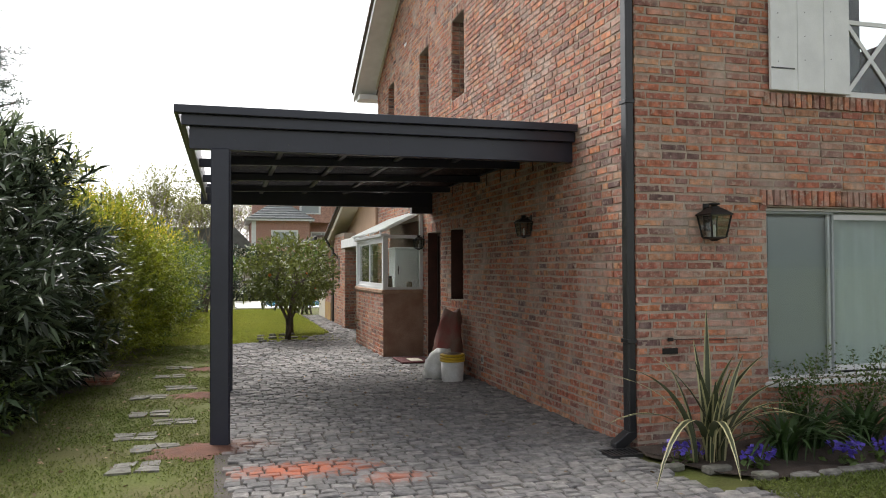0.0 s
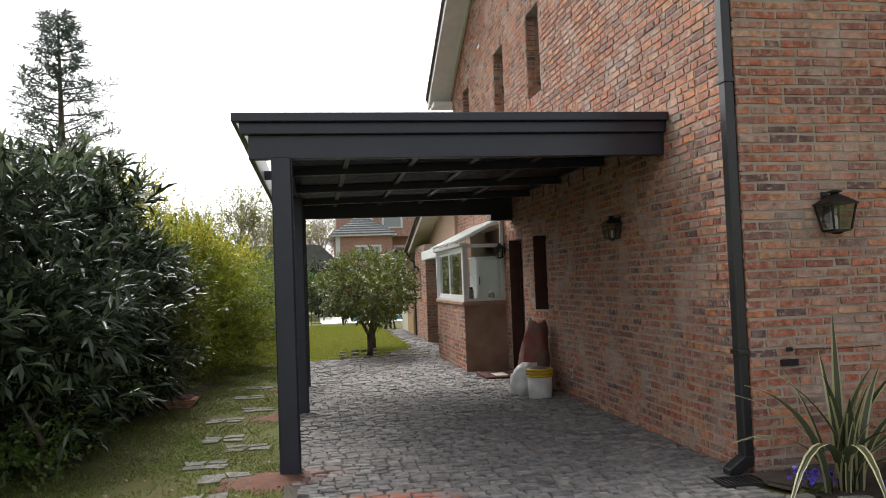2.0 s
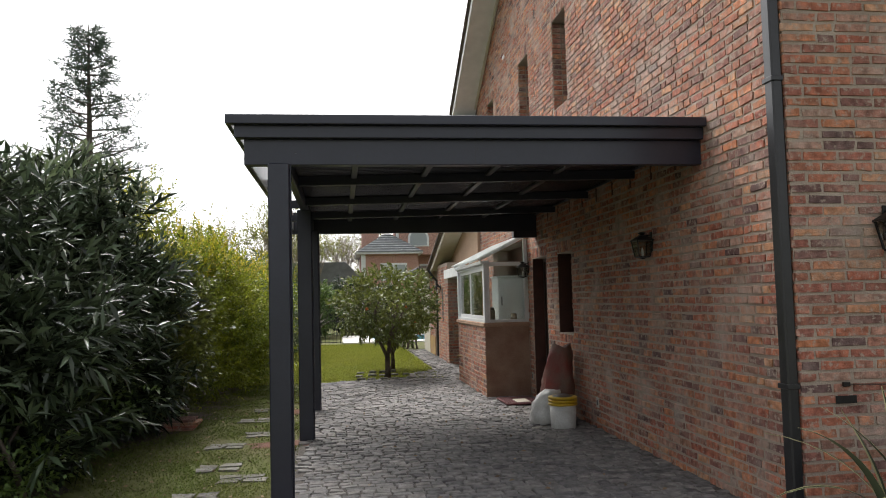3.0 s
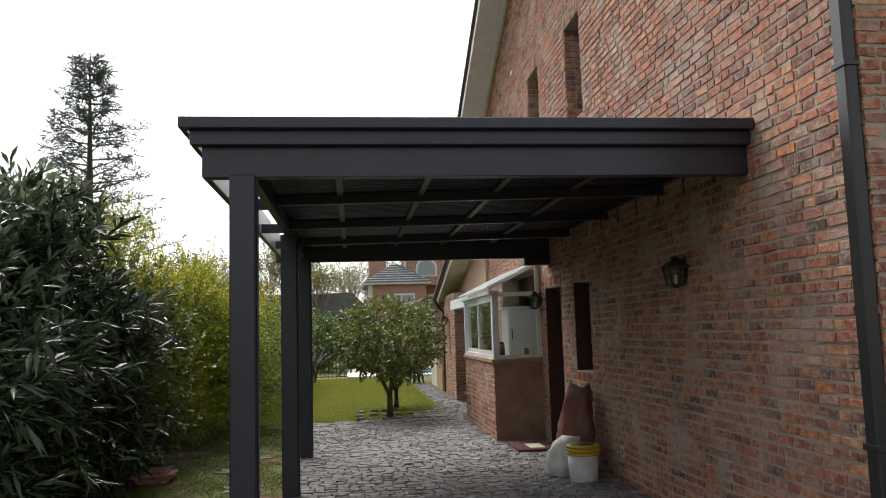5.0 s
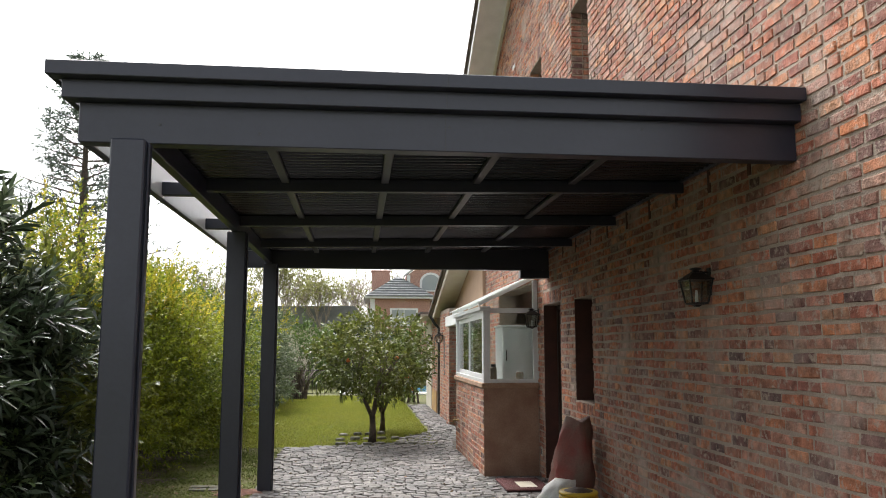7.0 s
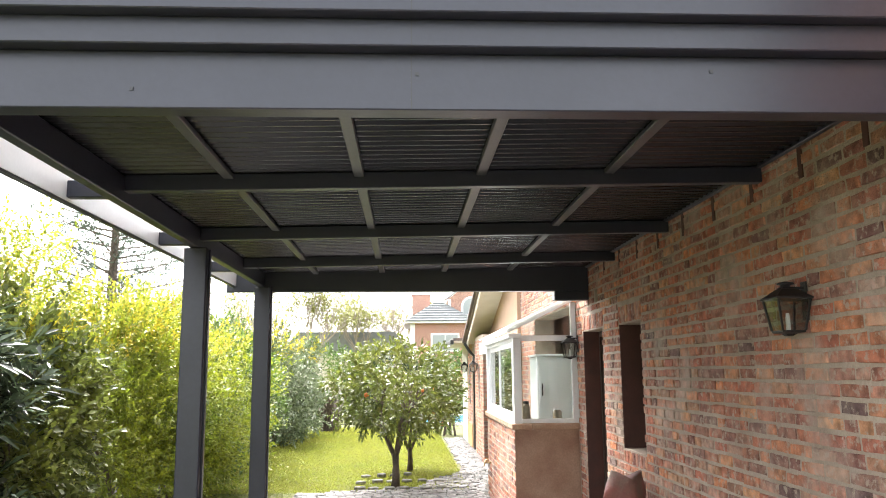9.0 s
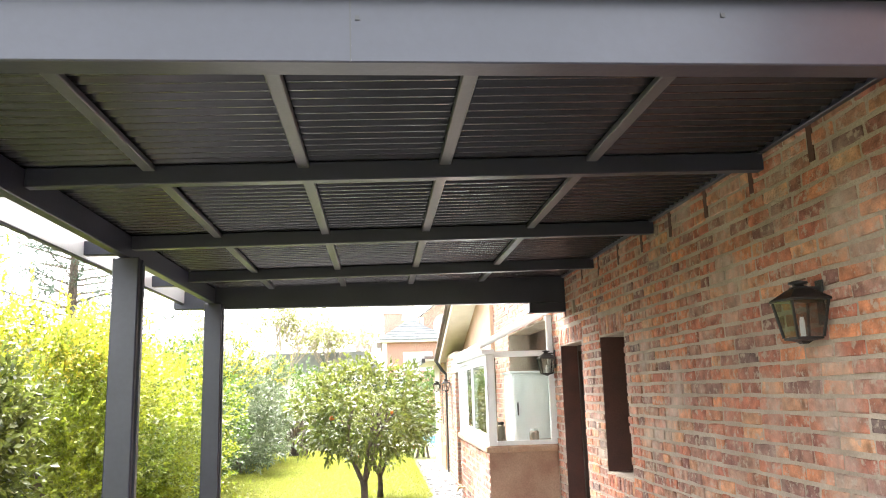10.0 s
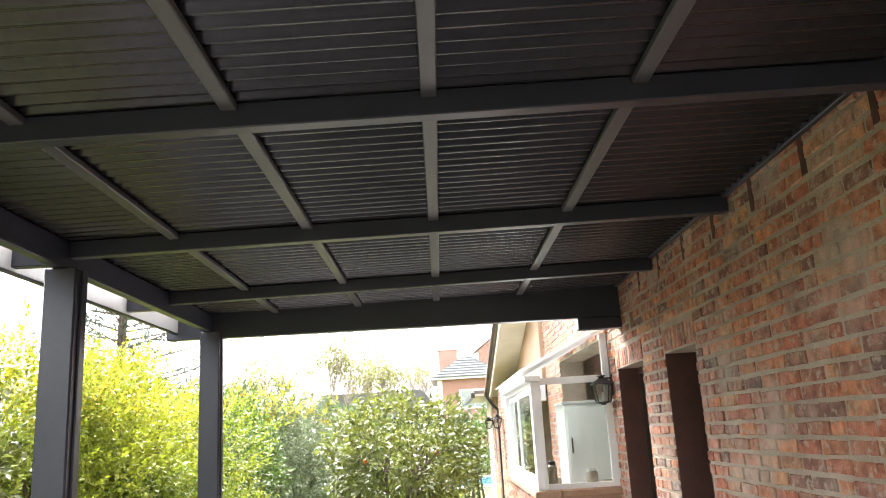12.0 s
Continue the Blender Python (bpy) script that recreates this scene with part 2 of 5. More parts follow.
# ---- builders ----
class Shape:
    """Collects corners and faces for one mesh."""

    def __init__(self):
        self.v, self.f = [], []

    def box(self, x0, x1, y0, y1, z0, z1):
        i = len(self.v)
        self.v += [(x, y, z) for z in (z0, z1) for x, y in ((x0, y0), (x1, y0), (x1, y1), (x0, y1))]
        self.f += [tuple(i + k for k in q) for q in ((3, 2, 1, 0), (4, 5, 6, 7), (0, 1, 5, 4), (1, 2, 6, 5), (2, 3, 7, 6), (3, 0, 4, 7))]
        return self

    def prism(self, outline, axis, a, b):
        """A flat outline of two coordinates, drawn out along an axis from a to b."""
        put = {"x": lambda p, s: (s, p[0], p[1]), "y": lambda p, s: (p[0], s, p[1]), "z": lambda p, s: (p[0], p[1], s)}[axis]
        i, n = len(self.v), len(outline)
        self.v += [put(p, s) for s in (a, b) for p in outline]
        self.f += [tuple(range(i, i + n)), tuple(range(i + 2 * n - 1, i + n - 1, -1))]
        self.f += [(i + k, i + n + k, i + n + (k + 1) % n, i + (k + 1) % n) for k in range(n)]
        return self

    def tube(self, points, radii, sides=8):
        i0 = len(self.v)
        pts = [Vector(p) for p in points]
        for k, p in enumerate(pts):
            d = (pts[min(k + 1, len(pts) - 1)] - pts[max(k - 1, 0)]).normalized()
            q = d.to_track_quat("Z", "Y")
            for s in range(sides):
                a = 2 * math.pi * s / sides
                self.v.append(tuple(p + q @ Vector((math.cos(a) * radii[k], math.sin(a) * radii[k], 0))))
        for k in range(len(pts) - 1):
            for s in range(sides):
                a, b = i0 + k * sides + s, i0 + k * sides + (s + 1) % sides
                self.f.append((a, b, b + sides, a + sides))
        self.f.append(tuple(range(i0 + sides - 1, i0 - 1, -1)))
        self.f.append(tuple(range(len(self.v) - sides, len(self.v))))
        return self

    def lathe(self, centre, profile, sides=20):
        """profile: radius and height pairs, from below upwards."""
        i0 = len(self.v)
        for r, z in profile:
            for s in range(sides):
                a = 2 * math.pi * (s + 0.5) / sides
                self.v.append((centre[0] + r * math.cos(a), centre[1] + r * math.sin(a), centre[2] + z))
        for k in range(len(profile) - 1):
            for s in range(sides):
                a, b = i0 + k * sides + s, i0 + k * sides + (s + 1) % sides
                self.f.append((a, b, b + sides, a + sides))
        self.f.append(tuple(range(i0 + sides - 1, i0 - 1, -1)))
        self.f.append(tuple(range(len(self.v) - sides, len(self.v))))
        return self

    def mesh(self, name, mat, bevel=0.0, smooth=False):
        me = bpy.data.meshes.new(name)
        me.from_pydata(self.v, [], self.f)
        bm = bmesh.new()
        bm.from_mesh(me)
        bmesh.ops.recalc_face_normals(bm, faces=bm.faces)
        if bevel:
            bmesh.ops.bevel(bm, geom=bm.edges[:], offset=bevel, segments=1, affect="EDGES", clamp_overlap=True)
        bm.to_mesh(me)
        bm.free()
        if smooth:
            me.shade_smooth()
        me.materials.append(mat)
        return me


def thing(name, at, label="", category="", group="", kind=""):
    ob = new(name)
    ob.location = at
    ob.empty_display_size = 0.1
    return tagged(ob, label, category, group, kind)


def part(name, shape, mat, parent, label="", bevel=0.0, smooth=False):
    """One mesh, drawn in world places, under a thing or a part."""
    ob = new(name, shape if isinstance(shape, bpy.types.Mesh) else shape.mesh(name, mat, bevel, smooth))
    ob.parent = parent
    if not parent.parent:
        ob.matrix_parent_inverse = Matrix.Translation(-parent.location)
    return tagged(ob, label)


def solid(name, shape, mat, label="", category="", kind="structure", bevel=0.0, smooth=False, group=""):
    return tagged(new(name, shape.mesh(name, mat, bevel, smooth)), label, category, group, kind)


def fast_mesh(name, verts, faces, mat):
    """A mesh from arrays of corners and of triangles or quads."""
    me = bpy.data.meshes.new(name)
    n, k = faces.shape
    me.vertices.add(len(verts)); me.vertices.foreach_set("co", np.asarray(verts, np.float32).ravel())
    me.loops.add(n * k); me.loops.foreach_set("vertex_index", np.asarray(faces, np.int32).ravel())
    me.polygons.add(n); me.polygons.foreach_set("loop_start", np.arange(0, n * k, k, dtype=np.int32))
    me.update(calc_edges=True)
    me.materials.append(mat)
    return me


def unit(v):
    return v / np.maximum(np.linalg.norm(v, axis=-1, keepdims=True), 1e-6)


def leaves_mesh(name, mat, at, way, length, width, rng, fold=0.25, droop=0.15):
    """Folded lance-shaped leaves: base points, directions and sizes, four triangles as two quads each."""
    n = len(at)
    length = length * rng.uniform(0.7, 1.25, (n, 1))
    width = width * rng.uniform(0.8, 1.2, (n, 1))
    way = unit(way)
    side = unit(np.cross(way, unit(rng.normal(0, 0.6, (n, 3)) + [0, 0, 1])))
    up = np.cross(side, way)
    mid = at + way * length * 0.5 - up * width * fold
    tip = at + way * length - np.array([0, 0, 1.0]) * length * droop
    v = np.stack([at, mid + side * width * 0.5 + up * width * fold, tip, mid - side * width * 0.5 + up * width * fold], 1).reshape(-1, 3)
    i = np.arange(n)[:, None] * 4
    f = np.concatenate([i + [0, 1, 2], i + [0, 2, 3]], 0)
    return fast_mesh(name, v, f, mat)


def sprig_points(centres, ways, per, spread, reach, rng):
    """Leaves set round short shoots: each shoot has its own direction."""
    n = len(centres)
    c, w = np.repeat(centres, per, 0), np.repeat(unit(ways), per, 0)
    s = np.tile(np.linspace(0, 1, per), n)[:, None]
    at = c + w * s * reach
    return at, unit(w * (0.5 + 0.7 * s) + rng.normal(0, spread, (n * per, 3)))


def shrub(name, lumps, mat, n, per, reach, length, width, label, seed, spread=0.55, inner=None, upward=0.5, category="shrub", stems=5, tips=None, clump=45, loose=0.15):
    """A shrub: stems from the ground and shoots all through a lumpy crown, thickest near its skin. lumps: centre and three radii."""
    rng = np.random.default_rng(seed)
    lumps = [np.array(q, float) for q in lumps]
    base = lumps[0]
    top = thing(name, (base[0], base[1], 0), label, category)
    vol = np.array([q[3] * q[4] + q[4] * q[5] + q[3] * q[5] for q in lumps])
    pick = rng.choice(len(lumps), n, p=vol / vol.sum())
    q = np.array(lumps)[pick]
    d = unit(rng.normal(0, 1, (n, 3)))
    r = rng.uniform(0.45, 1.0, (n, 1)) ** 0.5 * (1 + 0.16 * np.sin(d[:, :1] * 9 + q[:, :1] * 5) * np.cos(d[:, 2:3] * 8 + q[:, 1:2]) + rng.normal(0, 0.06, (n, 1)))
    c = q[:, :3] + d * r * q[:, 3:]
    knots = c[:max(14, n // clump)]
    near = rng.integers(0, len(knots), n)
    gather = rng.random((n, 1)) < 0.8
    c = np.where(gather, knots[near] + rng.normal(0, 1, (n, 3)) * loose, c)
    d = np.where(gather, unit(d * 0.6 + unit(c - knots[near]) + 0.5 * d[near % n]), d)
    keep = c[:, 2] > 0.12
    c, d = c[keep], d[keep]
    at, way = sprig_points(c, d + [0, 0, upward] + rng.normal(0, 0.35, d.shape), per, spread, reach, rng)
    part("foliage", leaves_mesh("foliage", mat, at, way, length, width, rng), mat, top)
    # shoots above this share of the height take a second leaf colour
    if tips:
        k = c[:, 2] > np.quantile(c[:, 2], tips[1])
        at, way = sprig_points(c[k][::2] + [0, 0, 0.05], d[k][::2] + [0, 0, upward], per, spread, reach, rng)
        part("young_foliage", leaves_mesh("young_foliage", tips[0], at, way, length, width, rng), tips[0], top)
    for k in range(stems):
        lump = lumps[k % len(lumps)]
        foot = Vector((lump[0] + rng.uniform(-0.3, 0.3), lump[1] + rng.uniform(-0.4, 0.4), 0))
        head = Vector((lump[0] + rng.uniform(-0.6, 0.6) * lump[3], lump[1] + rng.uniform(-0.6, 0.6) * lump[4], lump[2] + lump[5] * 0.5))
        m = foot.lerp(head, 0.5) + Vector((rng.uniform(-0.12, 0.12), rng.uniform(-0.12, 0.12), 0))
        part("stem", Shape().tube([foot, m, head], [0.035, 0.025, 0.01], 6), BARK, top)
    return top


# ---- ground ----
g = Shape()
g.v = [(-900, -900, 0), (900, -900, 0), (900, 900, 0), (-900, 900, 0)]
g.f = [(0, 1, 2, 3)]
solid("ground", g, LAWN, "short green lawn reaching to the garden's end", "lawn")
bed = Shape().prism([(0.47, -4), (8, -4), (8, 4.6), (3.6, 5.3), (3.74, 6.6), (3.95, 6.6), (3.95, 20.6), (3.62, 20.6), (3.62, 26.6), (2.98, 26.6), (2.98, 20.2), (2.72, 18.0), (2.2, 17.5), (0.34, 17.15)], "z", 0.002, 0.012)
pavement = solid("pavement", bed, SAND, "drive of grey granite setts laid in uneven rows", "paving")

# ---- house walls ----
WX, WY = 3.865, 6.62


def wall_cells(shape, u0, u1, z0, z1, holes, place):
    """Blocks that fill a wall but for its openings."""
    us = sorted({u0, u1, *[a for h in holes for a in h[:2] if u0 < a < u1]})
    for a, b in zip(us, us[1:]):
        cuts = sorted([h[2:] for h in holes if h[0] < (a + b) / 2 < h[1]])
        z = z0
        for lo, hi in cuts + [(z1, z1)]:
            if lo > z:
                place(shape, a, b, z, min(lo, z1))
            z = max(z, hi)


# openings: from, to, bottom, top
SIDE_HOLES = [(12.87, 13.70, 0.0, 2.17), (11.63, 12.27, 1.08, 2.16), (11.54, 12.20, 4.15, 5.40), (13.59, 14.27, 4.18, 5.44), (16.42, 17.05, 4.2, 5.46), (14.02, 16.86, 1.18, 2.5), (13.0, 13.12, 2.44, 2.57)]
FRONT_HOLES = [(5.18, 8.1, 0.54, 2.11), (6.08, 7.6, 3.16, 4.55)]
side = Shape()
RIDGE_Y, RIDGE_Z, EAVE_Z = 12.45, 8.8, 5.8
wall_cells(side, WY + 0.006, 18.21, 0, EAVE_Z, SIDE_HOLES, lambda s, a, b, lo, hi: s.box(WX + 0.006, WX + 0.30, a, b, lo, hi))
side.prism([(WY + 0.006, EAVE_Z), (18.21, EAVE_Z), (RIDGE_Y, RIDGE_Z)], "x", WX + 0.006, WX + 0.30)
wall_side = solid("wall_west", side, MORTAR, "tall gabled side wall of weathered red brick", "wall")
front = Shape()
wall_cells(front, WX + 0.30, 12.0, 0, 5.5, FRONT_HOLES, lambda s, a, b, lo, hi: s.box(a, b, WY + 0.006, WY + 0.30, lo, hi))
wall_front = solid("wall_front", front, MORTAR, "front house wall of weathered red brick", "wall")
rear = Shape().box(WX + 0.3, 12, 18.0, 18.21, 0, 5.5).box(11.7, 12, WY + 0.3, 18.0, 0, 5.5)
solid("wall_back", rear, MORTAR, "closing brick walls of the house", "wall")
solid("ceiling", Shape().box(WX + 0.31, 11.69, WY + 0.31, 17.99, 2.75, 2.85), CREAM, "plain indoor ceiling between the storeys", "ceiling")
solid("floor", Shape().box(WX + 0.31, 11.69, WY + 0.31, 17.99, 0.02, 0.08), SLAB, "plain indoor floor", "floor")

# bricks: rows of single bricks on the mortar
LENGTH, COURSE, JOINT = 0.252, 0.0735, 0.018


def brick_rows(u0, u1, z0, z1, holes, rng, top=None, long=LENGTH):
    """Yields from, to, bottom, top of each brick of a wall in running bond, cut at the openings."""
    rows = int((z1 - z0) / COURSE)
    for r in range(rows):
        lo = z0 + r * COURSE
        hi = lo + COURSE - JOINT
        end = u1 if top is None else top(hi)[1]
        u = u0 if top is None else top(hi)[0]
        u -= (0.126 if r % 2 else 0.0) + rng.uniform(-0.02, 0.02)
        while u < end:
            step = long * (0.55 if rng.random() < 0.22 else 1.0) + rng.uniform(-0.008, 0.008)
            spans = [(max(u, u0 if top is None else top(hi)[0]), min(u + step - JOINT, end))]
            for h in holes:
                if hi > h[2] + 0.01 and lo < h[3] - 0.01:
                    cut = []
                    for a, b in spans:
                        if b <= h[0] or a >= h[1]:
                            cut.append((a, b))
                        else:
                            if h[0] - a > 0.03: cut.append((a, h[0]))
                            if b - h[1] > 0.03: cut.append((h[1], b))
                    spans = cut
            for a, b in spans:
                if b - a > 0.035:
                    yield a, b, lo, hi
            u += step


def brick_corners(a, b, lo, hi, depth, rng, place, j=0.006):
    """A hand-made brick: eight shifted corners, the outer face slightly smaller than the back."""
    proud = rng.uniform(-0.002, 0.006)
    q = []
    for d, inset in ((depth, 0.0), (-proud, 0.003)):
        for u, z in ((a + inset, lo + inset), (b - inset, lo + inset), (b - inset, hi - inset), (a + inset, hi - inset)):
            q.append(place(u + rng.uniform(-j, j), d, z + rng.uniform(-j, j)))
    return q


BRICK_FACES = [(4, 5, 6, 7), (0, 1, 5, 4), (1, 2, 6, 5), (2, 3, 7, 6), (3, 0, 4, 7)]


def brickwork(host, cells, place, seed, near=None, depth=0.012):
    """Joins bricks into one part; those in the near stretch become parts of their own."""
    rng = random.Random(seed)
    v, f, single = [], [], 0
    for a, b, lo, hi in cells:
        if near and single < 290 and near[0] < a and b < near[1] and near[2] < lo and hi < near[3]:
            single += 1
            s = Shape()
            s.v, s.f = brick_corners(a, b, lo, hi, depth, rng, place), list(BRICK_FACES)
            me = bpy.data.meshes.new("brick")
            me.from_pydata(s.v, [], s.f)
            me.materials.append(BRICK)
            ob = new("brick", me)
            ob.parent = host
            continue
        i = len(v)
        v += brick_corners(a, b, lo, hi, depth, rng, place)
        f += [tuple(i + k for k in q) for q in BRICK_FACES]
    me = bpy.data.meshes.new("brickwork")
    me.from_pydata(v, [], f)
    me.materials.append(BRICK)
    ob = new("brickwork", me)
    ob.parent = host
    tagged(ob, kind="stuff")


def soldier(u0, u1, lo, hi, rng, w=0.068):
    u = u0
    while u + w * 0.6 < u1:
        yield u, min(u + w - 0.012, u1), lo, hi
        u += w + rng.uniform(-0.003, 0.003)

# ---- main roof ----
def roof_z(y):
    return EAVE_Z + 0.08 + (RIDGE_Z - EAVE_Z) * (1 - abs(y - RIDGE_Y) / (18.21 - RIDGE_Y))


roof = thing("roof", (8, RIDGE_Y, EAVE_Z), "pitched main roof with grey tiles and white barge boards", "roof", kind="structure")
for sgn, name in ((1, "roof_slope"), (-1, "roof_slope")):
    far = RIDGE_Y + sgn * 6.25
    part(name, Shape().prism([(RIDGE_Y, roof_z(RIDGE_Y)), (far, roof_z(far)), (far, roof_z(far) + 0.07), (RIDGE_Y, roof_z(RIDGE_Y) + 0.07)], "x", 3.36, 12.4), TILE, roof)
    part("barge_board", Shape().prism([(RIDGE_Y, roof_z(RIDGE_Y) - 0.16), (far, roof_z(far) - 0.16), (far, roof_z(far)), (RIDGE_Y, roof_z(RIDGE_Y))], "x", 3.38, 3.42), WHITE, roof, "white painted barge board")
    part("soffit", Shape().prism([(RIDGE_Y, roof_z(RIDGE_Y) - 0.13), (far - sgn * 0.05, roof_z(far) - 0.13), (far - sgn * 0.05, roof_z(far) - 0.1), (RIDGE_Y, roof_z(RIDGE_Y) - 0.1)], "x", 3.42, WX + 0.005), WHITE, roof, "white painted verge soffit")
part("eaves_box", Shape().box(3.44, 12.3, 18.215, 18.62, 5.44, 5.56), WHITE, roof, "white boxed eaves", bevel=0.01)
tile = Shape()
for k in range(26):
    y = 18.66 - k * 0.235
    z = roof_z(y) + 0.07
    tile.prism([(y, z - 0.05), (y - 0.25, z + 0.13), (y - 0.25, z + 0.16), (y, z + 0.0)], "x", 3.33, 3.56)
part("verge_tiles", tile, TILE, roof)
part("verge_trim", Shape().prism([(RIDGE_Y, roof_z(RIDGE_Y) - 0.21), (18.2, roof_z(18.2) - 0.21), (18.2, roof_z(18.2) - 0.135), (RIDGE_Y, roof_z(RIDGE_Y) - 0.135)], "x", WX - 0.05, WX - 0.009), CREAM, roof, "cream trim board under the verge")

# ---- carport ----
carport = thing("carport", (0.43, 7.8, 0), "charcoal painted carport on three posts against the brick wall", "carport")
L, R, F, BK = 0.045, WX - 0.004, 7.735, 13.44
# stepped fascia: three bands along the front, the outer side and the back
for z0, z1, out in ((2.925, 2.997, 0.0), (2.83, 2.925, 0.06), (2.63, 2.83, 0.125)):
    part("front_fascia", Shape().box(L + out, R, F + out, F + out + 0.09, z0, z1), CHARCOAL, carport, bevel=0.004)
    part("side_fascia", Shape().box(L + out, L + out + 0.035, F + out + 0.09, BK, z0, z1 - 0.002), CHARCOAL, carport, bevel=0.003)
for x in (1.965,):
    part("fascia_joint", Shape().box(x, x + 0.004, F - 0.0015, F + 0.02, 2.927, 2.995).box(x, x + 0.004, F + 0.0585, F + 0.075, 2.832, 2.923).box(x, x + 0.004, F + 0.1235, F + 0.14, 2.632, 2.828), PIPE_PAINT, carport)
for x, z in ((0.55, 2.72), (1.03, 2.69), (1.98, 2.75), (3.0, 2.77), (3.35, 2.86)):
    part("screw", Shape().box(x, x + 0.012, F + 0.121, F + 0.127, z, z + 0.012), PIPE_PAINT, carport)
for x, y in ((0.355, 7.83), (0.405, 10.83), (0.41, 13.36)):
    post = part("post", Shape().box(x, x + 0.16, y - 0.07, y + 0.07, 0, 2.629), CHARCOAL, carport, bevel=0.008)
    part("corner_strip", Shape().box(x + 0.1605, x + 0.172, y - 0.022, y + 0.022, 0.0, 2.62), CHARCOAL, post, bevel=0.003)
part("edge_beam", Shape().box(0.44, 0.50, F + 0.22, BK - 0.09, 2.63, 2.77), CHARCOAL, carport, bevel=0.005)


def fall(x):
    """How far the ceiling stands above its middle: it falls away from the house."""
    return 0.018 * (x - 2.1)


def sloped(x0, x1, y0, y1, z0, z1):
    return Shape().prism([(x0, z0 + fall(x0)), (x1, z0 + fall(x1)), (x1, z1 + fall(x1)), (x0, z1 + fall(x0))], "y", y0, y1)


for y in (9.34, 10.84, 12.31):
    part("cross_beam", Shape().box(L + 0.165, 0.439, y - 0.03, y + 0.03, 2.655, 2.745), CHARCOAL, carport, bevel=0.004)
    part("cross_beam", sloped(0.501, R, y - 0.03, y + 0.03, 2.715, 2.80), CHARCOAL, carport, bevel=0.004)
part("back_beam", Shape().box(L + 0.07, R, BK - 0.089, BK, 2.58, 2.90), CHARCOAL, carport, bevel=0.006)
part("beam_bracket", Shape().box(R - 0.36, R, BK - 0.095, BK + 0.03, 2.485, 2.579), CHARCOAL, carport, "dark beam end at the wall", bevel=0.006)
ys = [F + 0.19, 9.34, 10.84, 12.31, BK - 0.12]
for a, b in zip(ys, ys[1:]):
    for x in (1.03, 1.705, 2.345, 3.03):
        # straps take the lightened charcoal for their ground-lit undersides
        part("strap", Shape().box(x - 0.027, x + 0.027, a + 0.031, b - 0.031, 2.772 + fall(x), 2.80 + fall(x)), CHARCOAL_LIT, carport, "charcoal strap under the roofing sheet, ground light put into its grey", bevel=0.004)
# corrugated sheet: ridges run from the wall outwards
pitch = 0.076
n = int((BK - F - 0.32) / (pitch / 8))
sheet = Shape()
for k in range(n + 1):
    y = F + 0.22 + k * pitch / 8
    z = 2.813 + 0.011 * math.cos(2 * math.pi * y / pitch)
    sheet.v += [(x, y, z + fall(x) + t) for t in (0, 0.003) for x in (0.42, R)]
for k in range(n):
    a = 4 * k
    sheet.f += [(a, a + 1, a + 5, a + 4), (a + 2, a + 6, a + 7, a + 3)]
part("corrugated_roof", sheet, SHEET, carport, "dark corrugated metal roofing sheet", smooth=True)
part("wall_angle", Shape().box(R - 0.03, R, F + 0.22, BK - 0.09, 2.79 + fall(R), 2.87 + fall(R)), CHARCOAL, carport, bevel=0.003)
part("inner_liner", Shape().box(L + 0.161, L + 0.167, F + 0.22, BK - 0.09, 2.64, 2.90), ALU, carport, "pale metal lining of the outer edge")
part("roof_deck", sloped(0.43, R, F + 0.22, BK - 0.092, 2.83, 2.87), CHARCOAL, carport)

# ---- downpipe at the corner ----
pipe = thing("downpipe", (3.80, 6.72, 0), "black square downpipe with a bent shoe at the house corner", "downpipe")
part("pipe", Shape().box(3.785, 3.861, 6.63, 6.735, 0.16, 5.5), PIPE_PAINT, pipe, bevel=0.012)
part("shoe", Shape().prism([(3.861, 0.17), (3.785, 0.17), (3.66, 0.08), (3.66, 0.035), (3.75, 0.035), (3.861, 0.12)], "y", 6.63, 6.735), PIPE_PAINT, pipe, bevel=0.006)
for z in (0.92, 2.98):
    part("clip", Shape().box(3.775, 3.8625, 6.622, 6.745, z, z + 0.035), PIPE_PAINT, pipe, bevel=0.004)
grate = thing("drain_grate", (3.62, 6.45, 0.02), "small black iron drain grate in the setts", "drain")
part("frame", Shape().box(3.48, 3.76, 6.36, 6.38, 0.02, 0.05).box(3.48, 3.76, 6.56, 6.58, 0.02, 0.05).box(3.48, 3.50, 6.38, 6.56, 0.02, 0.05).box(3.74, 3.76, 6.38, 6.56, 0.02, 0.05), PIPE_PAINT, grate)
for k in range(6):
    part("bar", Shape().box(3.52 + k * 0.038, 3.535 + k * 0.038, 6.38, 6.56, 0.025, 0.046), PIPE_PAINT, grate)


